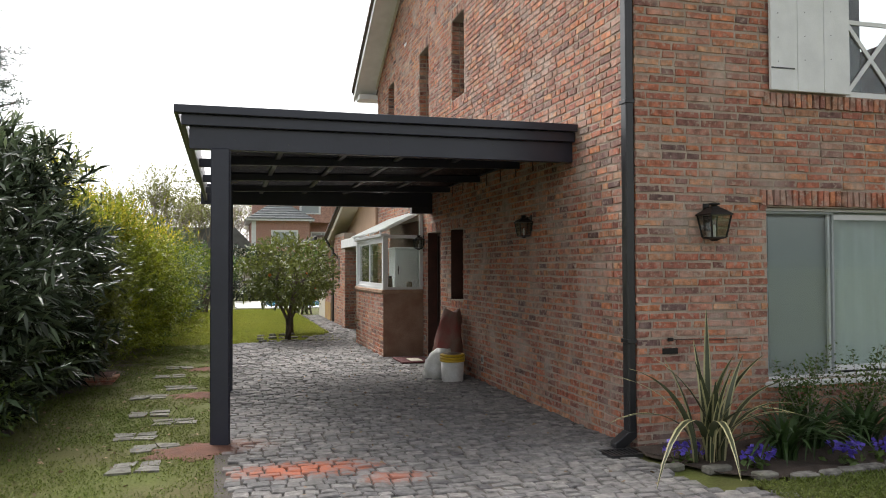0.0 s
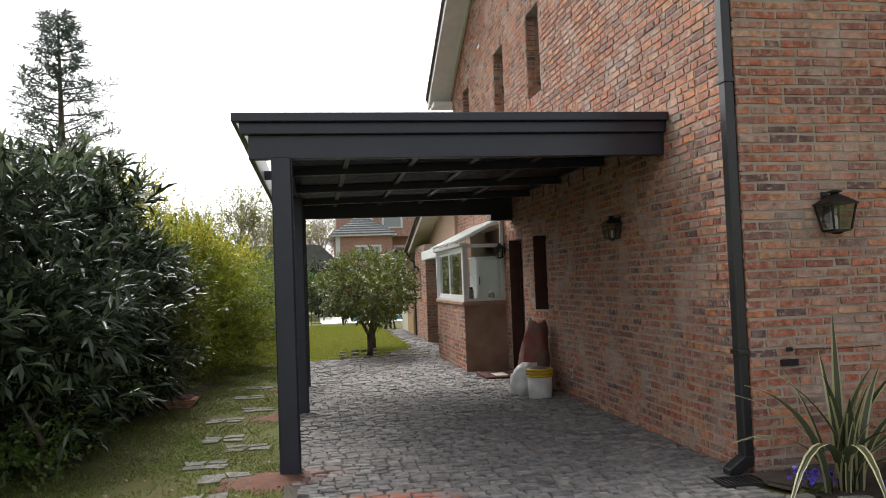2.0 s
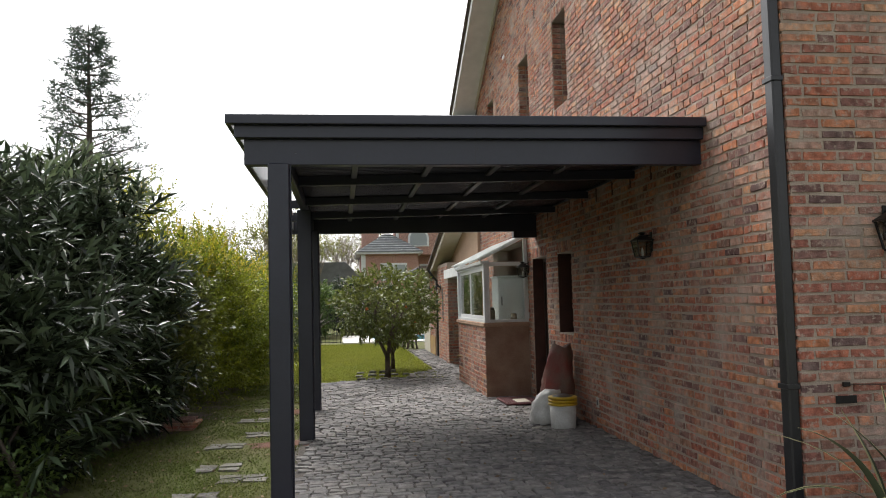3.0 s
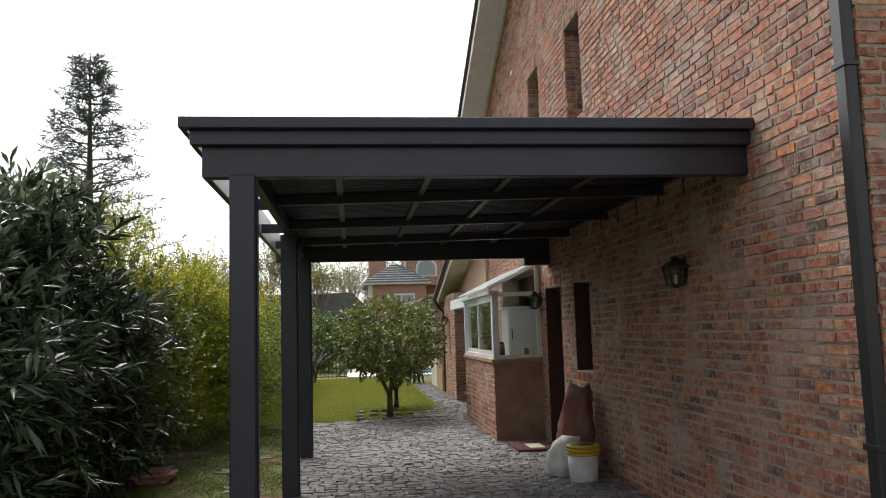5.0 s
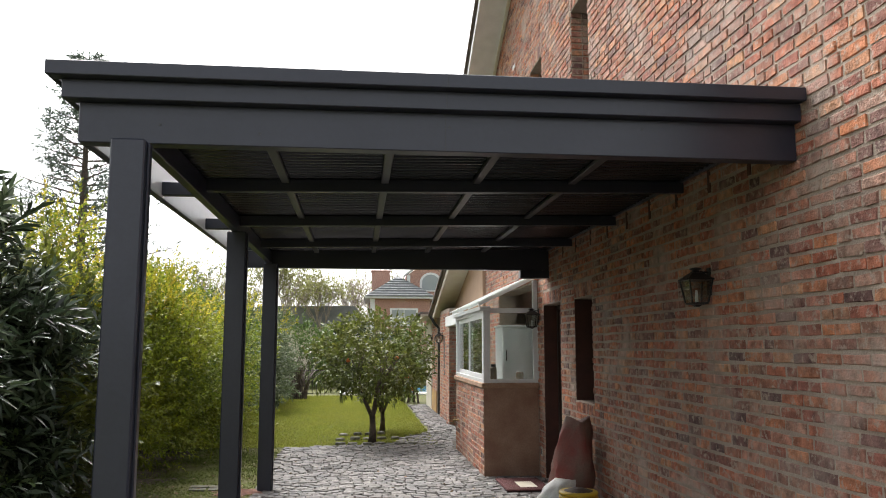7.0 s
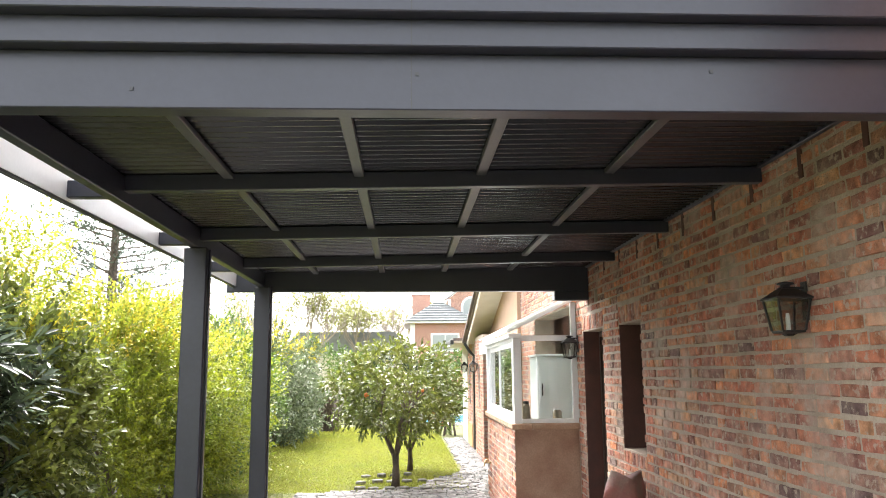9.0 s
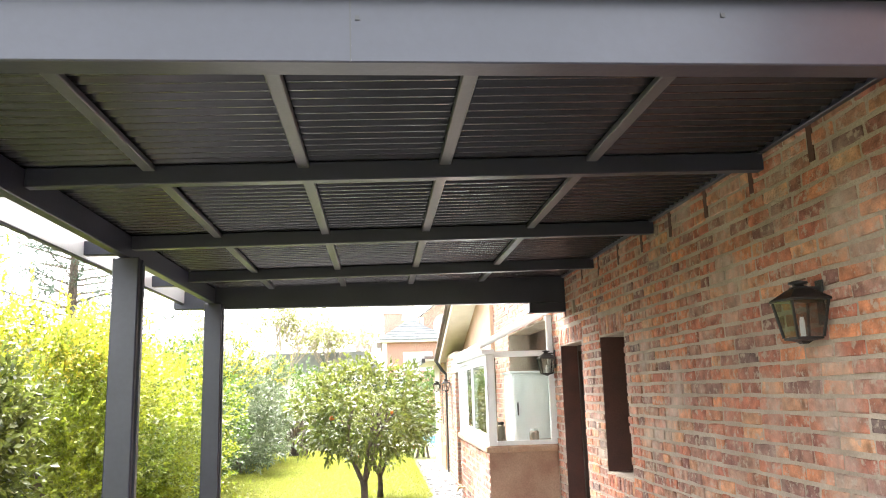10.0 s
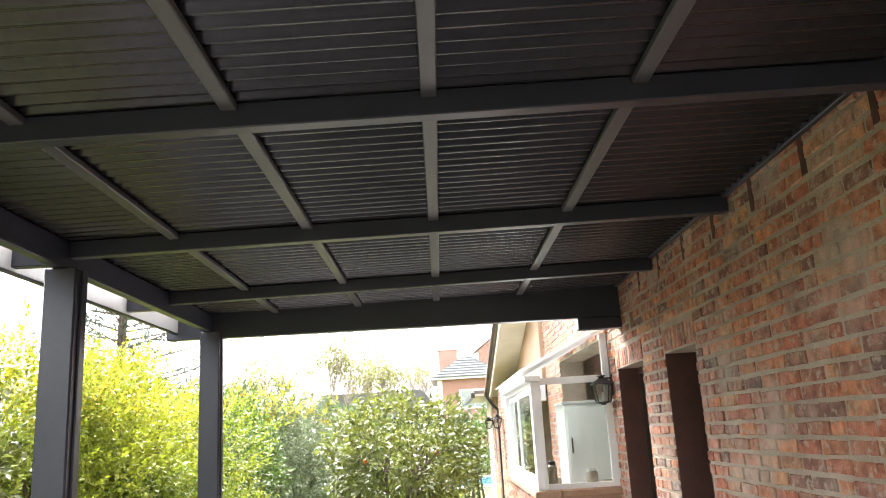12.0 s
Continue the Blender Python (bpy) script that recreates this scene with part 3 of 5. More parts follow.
# ---- wall lanterns ----
def lantern(x, y, z, turn, size=0.58):
    """A tapered four-sided coach lantern on a wall bracket, facing -y before it is turned. z: its lower rim."""
    t = thing("wall_lantern", (0, 0, 0), "black tapered glass coach lantern on the brick wall", "wall lamp", "coach lanterns on the house walls")
    w0, w1, h = 0.095, 0.135, 0.27
    cy = -0.165
    for sx in (-1, 1):
        for sy in (-1, 1):
            part("bar", Shape().tube([(sx * w0, cy + sy * w0, 0.015), (sx * w1, cy + sy * w1, h)], [0.011, 0.011], 4), LANTERN, t)
    part("base", Shape().lathe((0, cy, 0), [(0.03, -0.03), (0.06, -0.012), (0.135, 0.0), (0.135, 0.018)], 4), LANTERN, t)
    for sx, sy in ((0, -1), (0, 1), (1, 0), (-1, 0)):
        g = Shape()
        for z_, w in ((0.02, w0), (h, w1)):
            g.v += [(sx * w + sy * w * 0.96, cy + sy * w + sx * w * 0.96, z_), (sx * w - sy * w * 0.96, cy + sy * w - sx * w * 0.96, z_)]
        g.f = [(0, 1, 3, 2)]
        pane = part("pane", g, LAMP_GLASS, t)
        pane.visible_shadow = False
    part("roof", Shape().lathe((0, cy, h), [(0.215, 0.0), (0.215, 0.014), (0.09, 0.085), (0.07, 0.09), (0.06, 0.105)], 4), LANTERN, t)
    part("finial", Shape().lathe((0, cy, h + 0.10), [(0.04, 0.0), (0.04, 0.02), (0.07, 0.026), (0.065, 0.04), (0.02, 0.05)], 12), LANTERN, t, smooth=True)
    part("candle_tube", Shape().lathe((0, cy, 0.02), [(0.018, 0), (0.018, 0.1), (0.012, 0.14)], 10), WHITE, t, "pale candle tube")
    part("arm", Shape().box(-0.012, 0.012, cy, -0.012, h + 0.085, h + 0.107), LANTERN, t, bevel=0.003)
    part("back_plate", Shape().box(-0.045, 0.045, -0.016, -0.001, 0.1, h + 0.15), LANTERN, t, bevel=0.004)
    t.matrix_basis = pose(x, y, z, 0, 0, turn) @ Matrix.Scale(size, 4)
    return t


lantern(4.55, WY, 1.815, 0, 0.74)
lantern(WX, 8.97, 1.925, -90)
lantern(WX, 13.95, 1.90, -90)
lantern(3.50, 22.2, 1.75, -90)
lantern(3.50, 24.8, 1.75, -90)



# ---- windows and doors ----
def frame_rect(t, name, x0, x1, z0, z1, y0, y1, w, mat, label=""):
    s = Shape().box(x0, x0 + w, y0, y1, z0, z1).box(x1 - w, x1, y0, y1, z0, z1).box(x0 + w, x1 - w, y0, y1, z0, z0 + w).box(x0 + w, x1 - w, y0, y1, z1 - w, z1)
    return part(name, s, mat, t, label)


win = thing("window_1", (6.6, WY + 0.1, 0.58), "white sliding window with a closed grey blind and pale curtain", "window", kind="structure")
frame_rect(win, "window_frame", 5.185, 8.095, 0.545, 2.105, WY + 0.07, WY + 0.14, 0.022, ALU)
frame_rect(win, "sash", 5.21, 5.99, 0.57, 2.08, WY + 0.085, WY + 0.11, 0.022, BLIND)
frame_rect(win, "sash", 5.94, 6.96, 0.59, 2.06, WY + 0.112, WY + 0.137, 0.05, ALU)
for a, b, y in ((5.265, 5.955, WY + 0.097), (5.99, 6.91, WY + 0.125)):
    part("pane", Shape().box(a, b, y, y + 0.004, 0.625, 2.025), GLASS, win).visible_shadow = False
part("window_sill", Shape().box(5.15, 8.13, WY - 0.04, WY + 0.07, 0.49, 0.538), WHITE, win, bevel=0.006)
blind = thing("roller_blind", (5.5, WY + 0.2, 2.1), "closed grey roller blind behind the window", "blind")
part("fabric", Shape().box(5.21, 5.98, WY + 0.17, WY + 0.175, 0.56, 2.08), BLIND, blind)
part("tube", Shape().tube([(5.16, WY + 0.19, 2.09), (5.92, WY + 0.19, 2.09)], [0.025, 0.025], 10), BLIND, blind)
cur = Shape()
for k in range(61):
    x = 6.0 + k * 0.035
    y = WY + 0.21 + 0.02 * math.sin(k * 1.1)
    cur.v += [(x, y, 0.6), (x, y, 2.1)]
cur.f = [(2 * k, 2 * k + 2, 2 * k + 3, 2 * k + 1) for k in range(60)]
tagged(new("curtain", cur.mesh("curtain", CURTAIN, smooth=True)), "pale folded curtain behind the sliding window", "curtain")

up = thing("window_2", (6.8, WY + 0.1, 3.2), "upper white window with crossed glazing bars", "window", kind="structure")
frame_rect(up, "window_frame", 6.085, 7.595, 3.165, 4.545, WY + 0.03, WY + 0.09, 0.05, WHITE)
part("pane", Shape().box(6.13, 7.55, WY + 0.055, WY + 0.059, 3.21, 4.50), GLASS, up)
part("glazing_bar", Shape().box(6.136, 7.545, WY + 0.035, WY + 0.054, 3.86, 3.90), WHITE, up)
for a, b in (((6.14, 3.22), (6.68, 3.86)), ((6.14, 3.86), (6.68, 3.22))):
    d = Vector((b[0] - a[0], b[1] - a[1])).normalized() * 0.02
    o = Vector((-d.y, d.x))
    part("glazing_bar", Shape().prism([(a[0] + o.x, a[1] + o.y), (b[0] + o.x, b[1] + o.y), (b[0] - o.x, b[1] - o.y), (a[0] - o.x, a[1] - o.y)], "y", WY + 0.036 + 0.002 * (a[1] > 3.5), WY + 0.052), WHITE, up)
part("glazing_bar", Shape().box(6.68, 6.72, WY + 0.034, WY + 0.053, 3.22, 3.86), WHITE, up)
solid("room_backing", Shape().box(5.0, 8.2, WY + 1.6, WY + 1.65, 0.1, 2.74).box(5.9, 7.8, WY + 1.6, WY + 1.65, 2.9, 4.8), BLIND, "dim room wall behind the windows", "wall")
shut = thing("shutter", (5.6, WY - 0.03, 3.19), "white boarded window shutter folded open on the wall", "shutter")
for k in range(3):
    part("board", Shape().box(5.205 + k * 0.291, 5.493 + k * 0.291, WY - 0.055, WY - 0.022, 3.165, 4.55), WHITE, shut, bevel=0.004)
for z in (3.36, 4.35):
    part("hinge_strap", Shape().box(5.21, 5.46, WY - 0.060, WY - 0.0555, z, z + 0.012), PIPE_PAINT, shut)
for k in range(9):
    part("nail", Shape().box(5.28 + (k % 3) * 0.29, 5.288 + (k % 3) * 0.29, WY - 0.058, WY - 0.0555, 3.42 + (k // 3) * 0.22 + (k % 3) * 0.03, 3.428 + (k // 3) * 0.22 + (k % 3) * 0.03), PIPE_PAINT, shut)
for z in (3.4, 4.25):
    part("batten", Shape().box(5.24, 6.04, WY - 0.0215, WY - 0.010, z, z + 0.1), WHITE, shut)

# side openings: a dark door, a shuttered slot and recessed upper slots
door = thing("door_1", (WX + 0.2, 13.3, 0), "dark stained wooden door deep in the brick wall", "door", kind="structure")
part("door_leaf", Shape().box(WX + 0.20, WX + 0.25, 12.925, 13.645, 0.04, 2.115), DARK_WOOD, door, bevel=0.005)
for z0, z1 in ((0.2, 0.95), (1.1, 1.95)):
    part("door_panel", Shape().box(WX + 0.188, WX + 0.20, 13.03, 13.54, z0, z1), DARK_WOOD, door, bevel=0.005)
part("door_frame", Shape().box(WX + 0.17, WX + 0.26, 12.872, 12.925, 0, 2.168).box(WX + 0.17, WX + 0.26, 13.645, 13.698, 0, 2.168).box(WX + 0.17, WX + 0.26, 12.925, 13.645, 2.115, 2.168), DARK_WOOD, door)
# flat slab on the brick jamb; the doorway's shade is in its colour
part("reveal", Shape().box(WX + 0.004, WX + 0.169, 13.6865, 13.6985, 0.04, 2.168), RECESS_SHADE, door, "brick reveal with its shade put into a dark red colour")
part("threshold", Shape().box(WX + 0.01, WX + 0.26, 12.872, 13.698, 0.0, 0.038), SLAB, door)
part("door_handle", Shape().tube([(WX + 0.19, 13.05, 1.02), (WX + 0.14, 13.05, 1.02), (WX + 0.14, 13.16, 1.02)], [0.01, 0.01, 0.009], 8), LANTERN, door, "small metal handle")
for i, h in enumerate(SIDE_HOLES[1:5]):
    w = thing("window_%d" % (i + 3), (WX + 0.2, (h[0] + h[1]) / 2, h[2]), "narrow slot window with a dark wooden shutter deep in the brick", "window", kind="structure")
    # the lower slot's jamb shade is painted in the same way
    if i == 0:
        part("reveal", Shape().box(WX + 0.004, WX + 0.209, h[1] - 0.013, h[1] - 0.001, h[2] + 0.002, h[3] - 0.002), RECESS_SHADE, w, "brick reveal with its shade put into a dark red colour")
    part("shutter_panel", Shape().box(WX + 0.235, WX + 0.26, h[0] + 0.045, h[1] - 0.045, h[2] + 0.045, h[3] - 0.045), DARK_WOOD, w)
    part("window_frame", Shape().box(WX + 0.21, WX + 0.28, h[0] + 0.002, h[0] + 0.044, h[2], h[3]).box(WX + 0.21, WX + 0.28, h[1] - 0.044, h[1] - 0.002, h[2], h[3]).box(WX + 0.21, WX + 0.28, h[0] + 0.044, h[1] - 0.044, h[2], h[2] + 0.044).box(WX + 0.21, WX + 0.28, h[0] + 0.044, h[1] - 0.044, h[3] - 0.044, h[3]), DARK_WOOD, w)

# ---- glazed bay ----
BX, B0, B1 = 3.14, 14.0, 16.86
bay = thing("bay_window", (BX, 15.7, 0), "glazed lean-to bay with white frames on a brick parapet", "bay window", kind="structure")
parapet = part("parapet", Shape().box(BX + 0.006, BX + 0.17, B0 + 0.17, B1, 0, 1.12).box(BX + 0.006, WX, B0 + 0.006, B0 + 0.17, 0, 1.12).box(BX + 0.17, WX, B1 - 0.17, B1, 0, 1.12), MORTAR, bay)
part("coping", Shape().box(BX - 0.03, BX + 0.2, B0 - 0.03, B1 + 0.02, 1.121, 1.186).box(BX + 0.2, WX - 0.003, B0 - 0.03, B0 + 0.2, 1.121, 1.186), material("rust_stained_sill", (0.28, 0.15, 0.09), 0.85, second=(0.36, 0.25, 0.17), scale=5, fine=60, bump=0.5), bay, "rust stained brick sill", bevel=0.01)
ZE, ZT = 2.12, 2.58
for y0, y1 in ((B0, B0 + 0.12), (B1 - 0.08, B1)):
    part("corner_post", Shape().box(BX, BX + 0.09, y0, y1, 1.187, ZE), ALU, bay, bevel=0.004)
for y0, y1, x in ((B0 + 0.121, 15.43, BX + 0.012), (15.37, B1 - 0.081, BX + 0.046)):
    s = Shape().box(x, x + 0.03, y0, y0 + 0.05, 1.233, ZE - 0.04).box(x, x + 0.03, y1 - 0.05, y1, 1.233, ZE - 0.04).box(x, x + 0.03, y0 + 0.05, y1 - 0.05, 1.233, 1.295).box(x, x + 0.03, y0 + 0.05, y1 - 0.05, ZE - 0.10, ZE - 0.04)
    sash = part("sash", s, ALU, bay)
    part("pane", Shape().box(x + 0.012, x + 0.016, y0 + 0.05, y1 - 0.05, 1.295, ZE - 0.10), GLASS, sash).visible_shadow = False
part("track", Shape().box(BX + 0.002, BX + 0.09, B0 + 0.121, B1 - 0.081, 1.187, 1.232).box(BX + 0.002, BX + 0.09, B0 + 0.121, B1 - 0.081, ZE - 0.039, ZE), ALU, bay)
part("eaves_rail", Shape().box(BX - 0.05, BX + 0.09, B0 - 0.03, B1 + 0.03, ZE + 0.001, ZE + 0.05), ALU, bay, bevel=0.004)
for y in (B0 - 0.02, 14.95, 15.9, B1 - 0.03):
    part("rafter", Shape().prism([(BX - 0.06, ZE + 0.051), (WX - 0.003, ZT - 0.03), (WX - 0.003, ZT + 0.02), (BX - 0.06, ZE + 0.101)], "y", y, y + 0.05), ALU, bay)
part("glass_roof", Shape().prism([(BX - 0.10, ZE + 0.085), (WX - 0.003, ZT + 0.021), (WX - 0.003, ZT + 0.033), (BX - 0.10, ZE + 0.10)], "y", B0 - 0.05, B1 + 0.05), material("frosted_roof_sheet", (0.8, 0.83, 0.82), 0.3, scale=2, fine=30, bump=0.05, spread=0.08, translucent=0.65), bay, "pale translucent roof sheet")
part("end_frame", Shape().box(BX + 0.091, WX - 0.003, B0 + 0.03, B0 + 0.08, 1.187, 1.232).box(WX - 0.06, WX - 0.003, B0 + 0.03, B0 + 0.08, 1.232, ZT - 0.06).box(BX + 0.091, WX - 0.06, B0 + 0.03, B0 + 0.08, 2.09, 2.15), ALU, bay)
part("end_pane", Shape().box(BX + 0.09, WX - 0.06, B0 + 0.05, B0 + 0.054, 1.232, 2.09), GLASS, bay).visible_shadow = False
part("end_pane", Shape().prism([(BX + 0.09, 2.15), (WX - 0.06, 2.15), (WX - 0.06, ZT - 0.06), (BX + 0.09, ZE + 0.10)], "y", B0 + 0.05, B0 + 0.054), GLASS, bay).visible_shadow = False
part("bay_floor", Shape().box(BX + 0.171, WX, B0 + 0.171, B1 - 0.171, 0.6, 0.64), CREAM, bay)
part("rendered_end", Shape().box(BX + 0.004, WX - 0.012, B0 - 0.004, B0 + 0.0055, 0.012, 1.12), material("rust_streaked_render", (0.24, 0.135, 0.09), 0.85, second=(0.33, 0.22, 0.155), scale=3.5, fine=60, bump=0.5), bay, "brown rust-streaked rendered end")
# inside the bay
cab = thing("tall_cabinet", (WX + 0.35, 15.4, 0.08), "tall white cabinet standing behind the bay's glass", "cabinet")
part("body", Shape().box(3.58, 4.24, 15.05, 15.6, 0.641, 1.93), WHITE, cab, bevel=0.008)
part("door", Shape().box(3.60, 4.22, 15.028, 15.048, 0.70, 1.90), WHITE, cab, bevel=0.004)
part("handle", Shape().box(3.63, 3.645, 15.012, 15.027, 1.45, 1.60), LANTERN, cab)
part("cornice", Shape().box(3.56, 4.26, 15.02, 15.62, 1.931, 1.96), WHITE, cab, bevel=0.006)


def jar(x, y, r, h, lid):
    t = thing("glass_jar", (x, y, 1.1865), "glass storage jar with a lid on the bay's sill", "jar")
    part("jar", Shape().lathe((x, y, 1.1865), [(r * 0.9, 0), (r, 0.01), (r, h * 0.75), (r * 0.7, h * 0.86)], 16), material("jar_contents", (0.25, 0.2, 0.14), 0.25, scale=30, fine=90, bump=0.1), t, smooth=True)
    part("lid", Shape().lathe((x, y, 1.1865 + h * 0.86), [(r * 0.75, 0), (r * 0.75, h * 0.12), (r * 0.3, h * 0.14)], 16), lid, t)


jar(3.29, 14.12, 0.042, 0.24, LANTERN)
jar(3.64, 14.13, 0.05, 0.16, ALU)
for dz in (0.5,):
    tap = thing("garden_tap", (BX - 0.05, 16.45, dz), "small brass garden tap on the brick parapet", "tap")
    BRASS = material("old_brass", (0.35, 0.25, 0.12), 0.4, metal=0.9)
    part("spout", Shape().tube([(BX + 0.01, 16.45, dz), (BX - 0.09, 16.45, dz), (BX - 0.10, 16.45, dz - 0.05)], [0.012, 0.014, 0.01], 8), BRASS, tap)
    part("handle", Shape().box(BX - 0.075, BX - 0.055, 16.56, 16.454, dz + 0.02, dz + 0.032), BRASS, tap)

# ---- rear lower wing ----
YW = 3.50
wing = thing("rear_wing", (YW, 22.5, 0), "low rear wing of brick with a tiled roof and cream soffit", "house", kind="structure")
wing_wall = part("wall", Shape().box(YW + 0.006, YW + 0.3, 21.0, 22.9, 0, 2.5).box(YW + 0.006, YW + 0.3, 23.6, 26.4, 0, 2.5).box(YW + 0.1, YW + 0.3, 22.9, 23.6, 0, 2.5).box(YW + 0.3, 8, 26.1, 26.4, 0, 2.5), MORTAR, wing)
part("far_wall", Shape().box(YW - 0.02, YW + 0.0055, 24.9, 26.42, 0.0, 2.5), CREAM, wing, "cream rendered wall end")
pier = part("pier", Shape().box(YW - 0.05, YW + 0.33, 20.5, 20.95, 0, 2.08), MORTAR, wing)
part("lintel", Shape().box(YW - 0.08, YW + 0.35, 18.22, 20.98, 2.081, 2.30), WHITE, wing, "white painted lintel", bevel=0.01)
part("recess_wall", Shape().box(YW + 0.9, YW + 1.0, 18.22, 21.0, 0, 2.6), DARK_WOOD, wing)
part("upper_wall", Shape().prism([(18.22, 2.31), (23.0, 2.31), (23.0, 2.5), (18.22, 3.85)], "x", YW + 0.31, YW + 0.6), PEACH, wing, "peach plastered wall under the verge")
zr = lambda y: 2.47 + (23.2 - y) * 0.262
part("roof", Shape().prism([(18.22, zr(18.22)), (23.5, zr(23.5)), (23.5, zr(23.5) + 0.06), (18.22, zr(18.22) + 0.06)], "x", 3.32, 8.2), TILE, wing)
part("barge_board", Shape().prism([(18.22, zr(18.22) - 0.13), (23.5, zr(23.5) - 0.13), (23.5, zr(23.5)), (18.22, zr(18.22))], "x", 3.36, 3.40), CREAM, wing, "cream barge board")
part("soffit", Shape().prism([(18.22, zr(18.22) - 0.04), (23.4, zr(23.4) - 0.04), (23.4, zr(23.4) - 0.004), (18.22, zr(18.22) - 0.004)], "x", 3.401, 4.16), CREAM, wing, "cream soffit")
vt = Shape()
for k in range(20):
    y = 23.52 - k * 0.26
    vt.prism([(y, zr(y) + 0.02), (y - 0.28, zr(y) + 0.13), (y - 0.28, zr(y) + 0.16), (y, zr(y) + 0.09)], "x", 3.27, 3.5)
part("verge_tiles", vt, TILE, wing)
part("back_roof", Shape().box(3.06, 8.2, 23.51, 28.0, 2.47, 2.53), TILE, wing)
part("gutter", Shape().box(2.98, 3.06, 23.3, 28.0, 2.38, 2.48), PIPE_PAINT, wing, "dark gutter", bevel=0.01)
part("eaves_soffit", Shape().box(3.06, YW, 23.52, 28.0, 2.42, 2.469), CREAM, wing)
part("gutter_pipe", Shape().tube([(3.3, 23.25, 2.40), (3.42, 23.2, 2.2), (3.52, 23.2, 2.1), (3.52, 23.2, 0.0)], [0.035] * 4, 8), PIPE_PAINT, wing)
part("yellow_plinth", Shape().box(YW - 0.012, YW + 0.004, 23.62, 24.88, 0, 0.55), material("ochre_stain", (0.42, 0.27, 0.08), 0.9, second=(0.35, 0.2, 0.1), scale=4), wing, "ochre stained base")
for y in (21.9, 24.3):
    part("window_slot", Shape().box(YW - 0.004, YW + 0.003, y - 0.13, y + 0.13, 1.0, 1.9), DARK_WOOD, wing)

# ---- things by the wall ----
PLASTIC = material("white_plastic", (0.62, 0.62, 0.6), 0.4, second=(0.5, 0.49, 0.46), scale=8, fine=60, bump=0.1)
bucket = thing("paint_bucket", (3.47, 10.86, 0.02), "white plastic bucket with a yellow ribbed rim", "bucket")
part("body", Shape().lathe((3.47, 10.86, 0.02), [(0.135, 0), (0.145, 0.01), (0.157, 0.27)], 28), PLASTIC, bucket, smooth=True)
YEL = material("yellow_plastic", (0.55, 0.36, 0.02), 0.4, spread=0.1)
for k in range(3):
    part("rib", Shape().lathe((3.47, 10.86, 0.292 + k * 0.036), [(0.157, 0), (0.172, 0.006), (0.172, 0.026), (0.158, 0.033)], 28), YEL, bucket, "yellow plastic rib", smooth=True)
part("contents", Shape().lathe((3.47, 10.86, 0.36), [(0.15, 0), (0.15, 0.03), (0.05, 0.06)], 20), DARK_WOOD, bucket)


def sack(name, x, y, w, d, h, lean, mat, label, seed):
    """A slumped, crumpled sack with a gathered top."""
    rng = random.Random(seed)
    s, sides, rings = Shape(), 22, 12
    for r in range(rings + 1):
        t = r / rings
        k = (0.86 + 0.25 * math.sin(t * 2.6)) * (1 - 0.45 * t ** 2.5)
        for a in range(sides):
            an = 2 * math.pi * a / sides
            c = 1 + 0.11 * math.sin(an * 4 + t * 7 + seed) + 0.08 * math.sin(an * 9 - t * 13) + rng.uniform(-0.05, 0.05)
            s.v.append((x + math.cos(an) * w * k * c + lean * t * t, y + math.sin(an) * d * k * c, 0.02 + h * t + 0.035 * h * math.sin(an * 2 + seed) * t * t))
    for r in range(rings):
        for a in range(sides):
            p, q = r * sides + a, r * sides + (a + 1) % sides
            s.f.append((p, q, q + sides, p + sides))
    s.f += [tuple(range(sides - 1, -1, -1)), tuple(range(rings * sides, rings * sides + sides))]
    return tagged(new(name, s.mesh(name, mat, smooth=True)), label, "sack")


sack("plastic_sack", 3.33, 11.25, 0.17, 0.16, 0.40, 0.12, PLASTIC, "slumped white plastic sack leaning beside the bucket", 3)
sack("cement_sack", 3.60, 11.62, 0.19, 0.25, 0.92, 0.10, material("red_brown_sack", (0.22, 0.05, 0.04), 0.7, second=(0.17, 0.12, 0.09), scale=3.5, fine=60, bump=0.4), "tall red and brown rubble sack against the brick wall", 8)
mat_thing = thing("doormat", (3.55, 13.45, 0.02), "dark red doormat with a pale worn patch before the door", "doormat")
part("mat", Shape().box(3.22, 3.74, 12.88, 13.66, 0.03, 0.055), material("red_mat", (0.10, 0.03, 0.03), 0.95, fine=200, bump=0.8), mat_thing, bevel=0.01)
part("worn_patch", Shape().box(3.40, 3.6, 13.0, 13.36, 0.056, 0.060), CREAM, mat_thing, "pale worn patch")
SOCKET = material("socket_plastic", (0.5, 0.48, 0.42), 0.5)
for y, z in ((10.72, 0.32), (13.85, 0.34)):
    so = thing("wall_socket", (WX, y, z), "small pale outdoor socket on the brick wall", "socket")
    part("plate", Shape().box(WX - 0.016, WX - 0.009, y - 0.045, y + 0.045, z - 0.06, z + 0.06), SOCKET, so, bevel=0.003)
    part("outlet", Shape().box(WX - 0.019, WX - 0.0165, y - 0.022, y + 0.022, z - 0.03, z + 0.03), PIPE_PAINT, so)
vent = thing("wall_hook", (4.17, WY, 0.94), "small metal hook holding a thin cable on the front wall", "hook")
part("hook", Shape().box(4.15, 4.20, WY - 0.03, WY - 0.009, 0.93, 0.96), LANTERN, vent, bevel=0.004)
part("cable", Shape().tube([(4.19, WY - 0.02, 0.945), (4.6, WY - 0.018, 0.93), (4.95, WY - 0.016, 0.935)], [0.004] * 3, 5), DARK_WOOD, vent)
part("dark_cover", Shape().box(4.10, 4.25, WY - 0.012, WY - 0.009, 0.82, 0.87), LANTERN, vent)
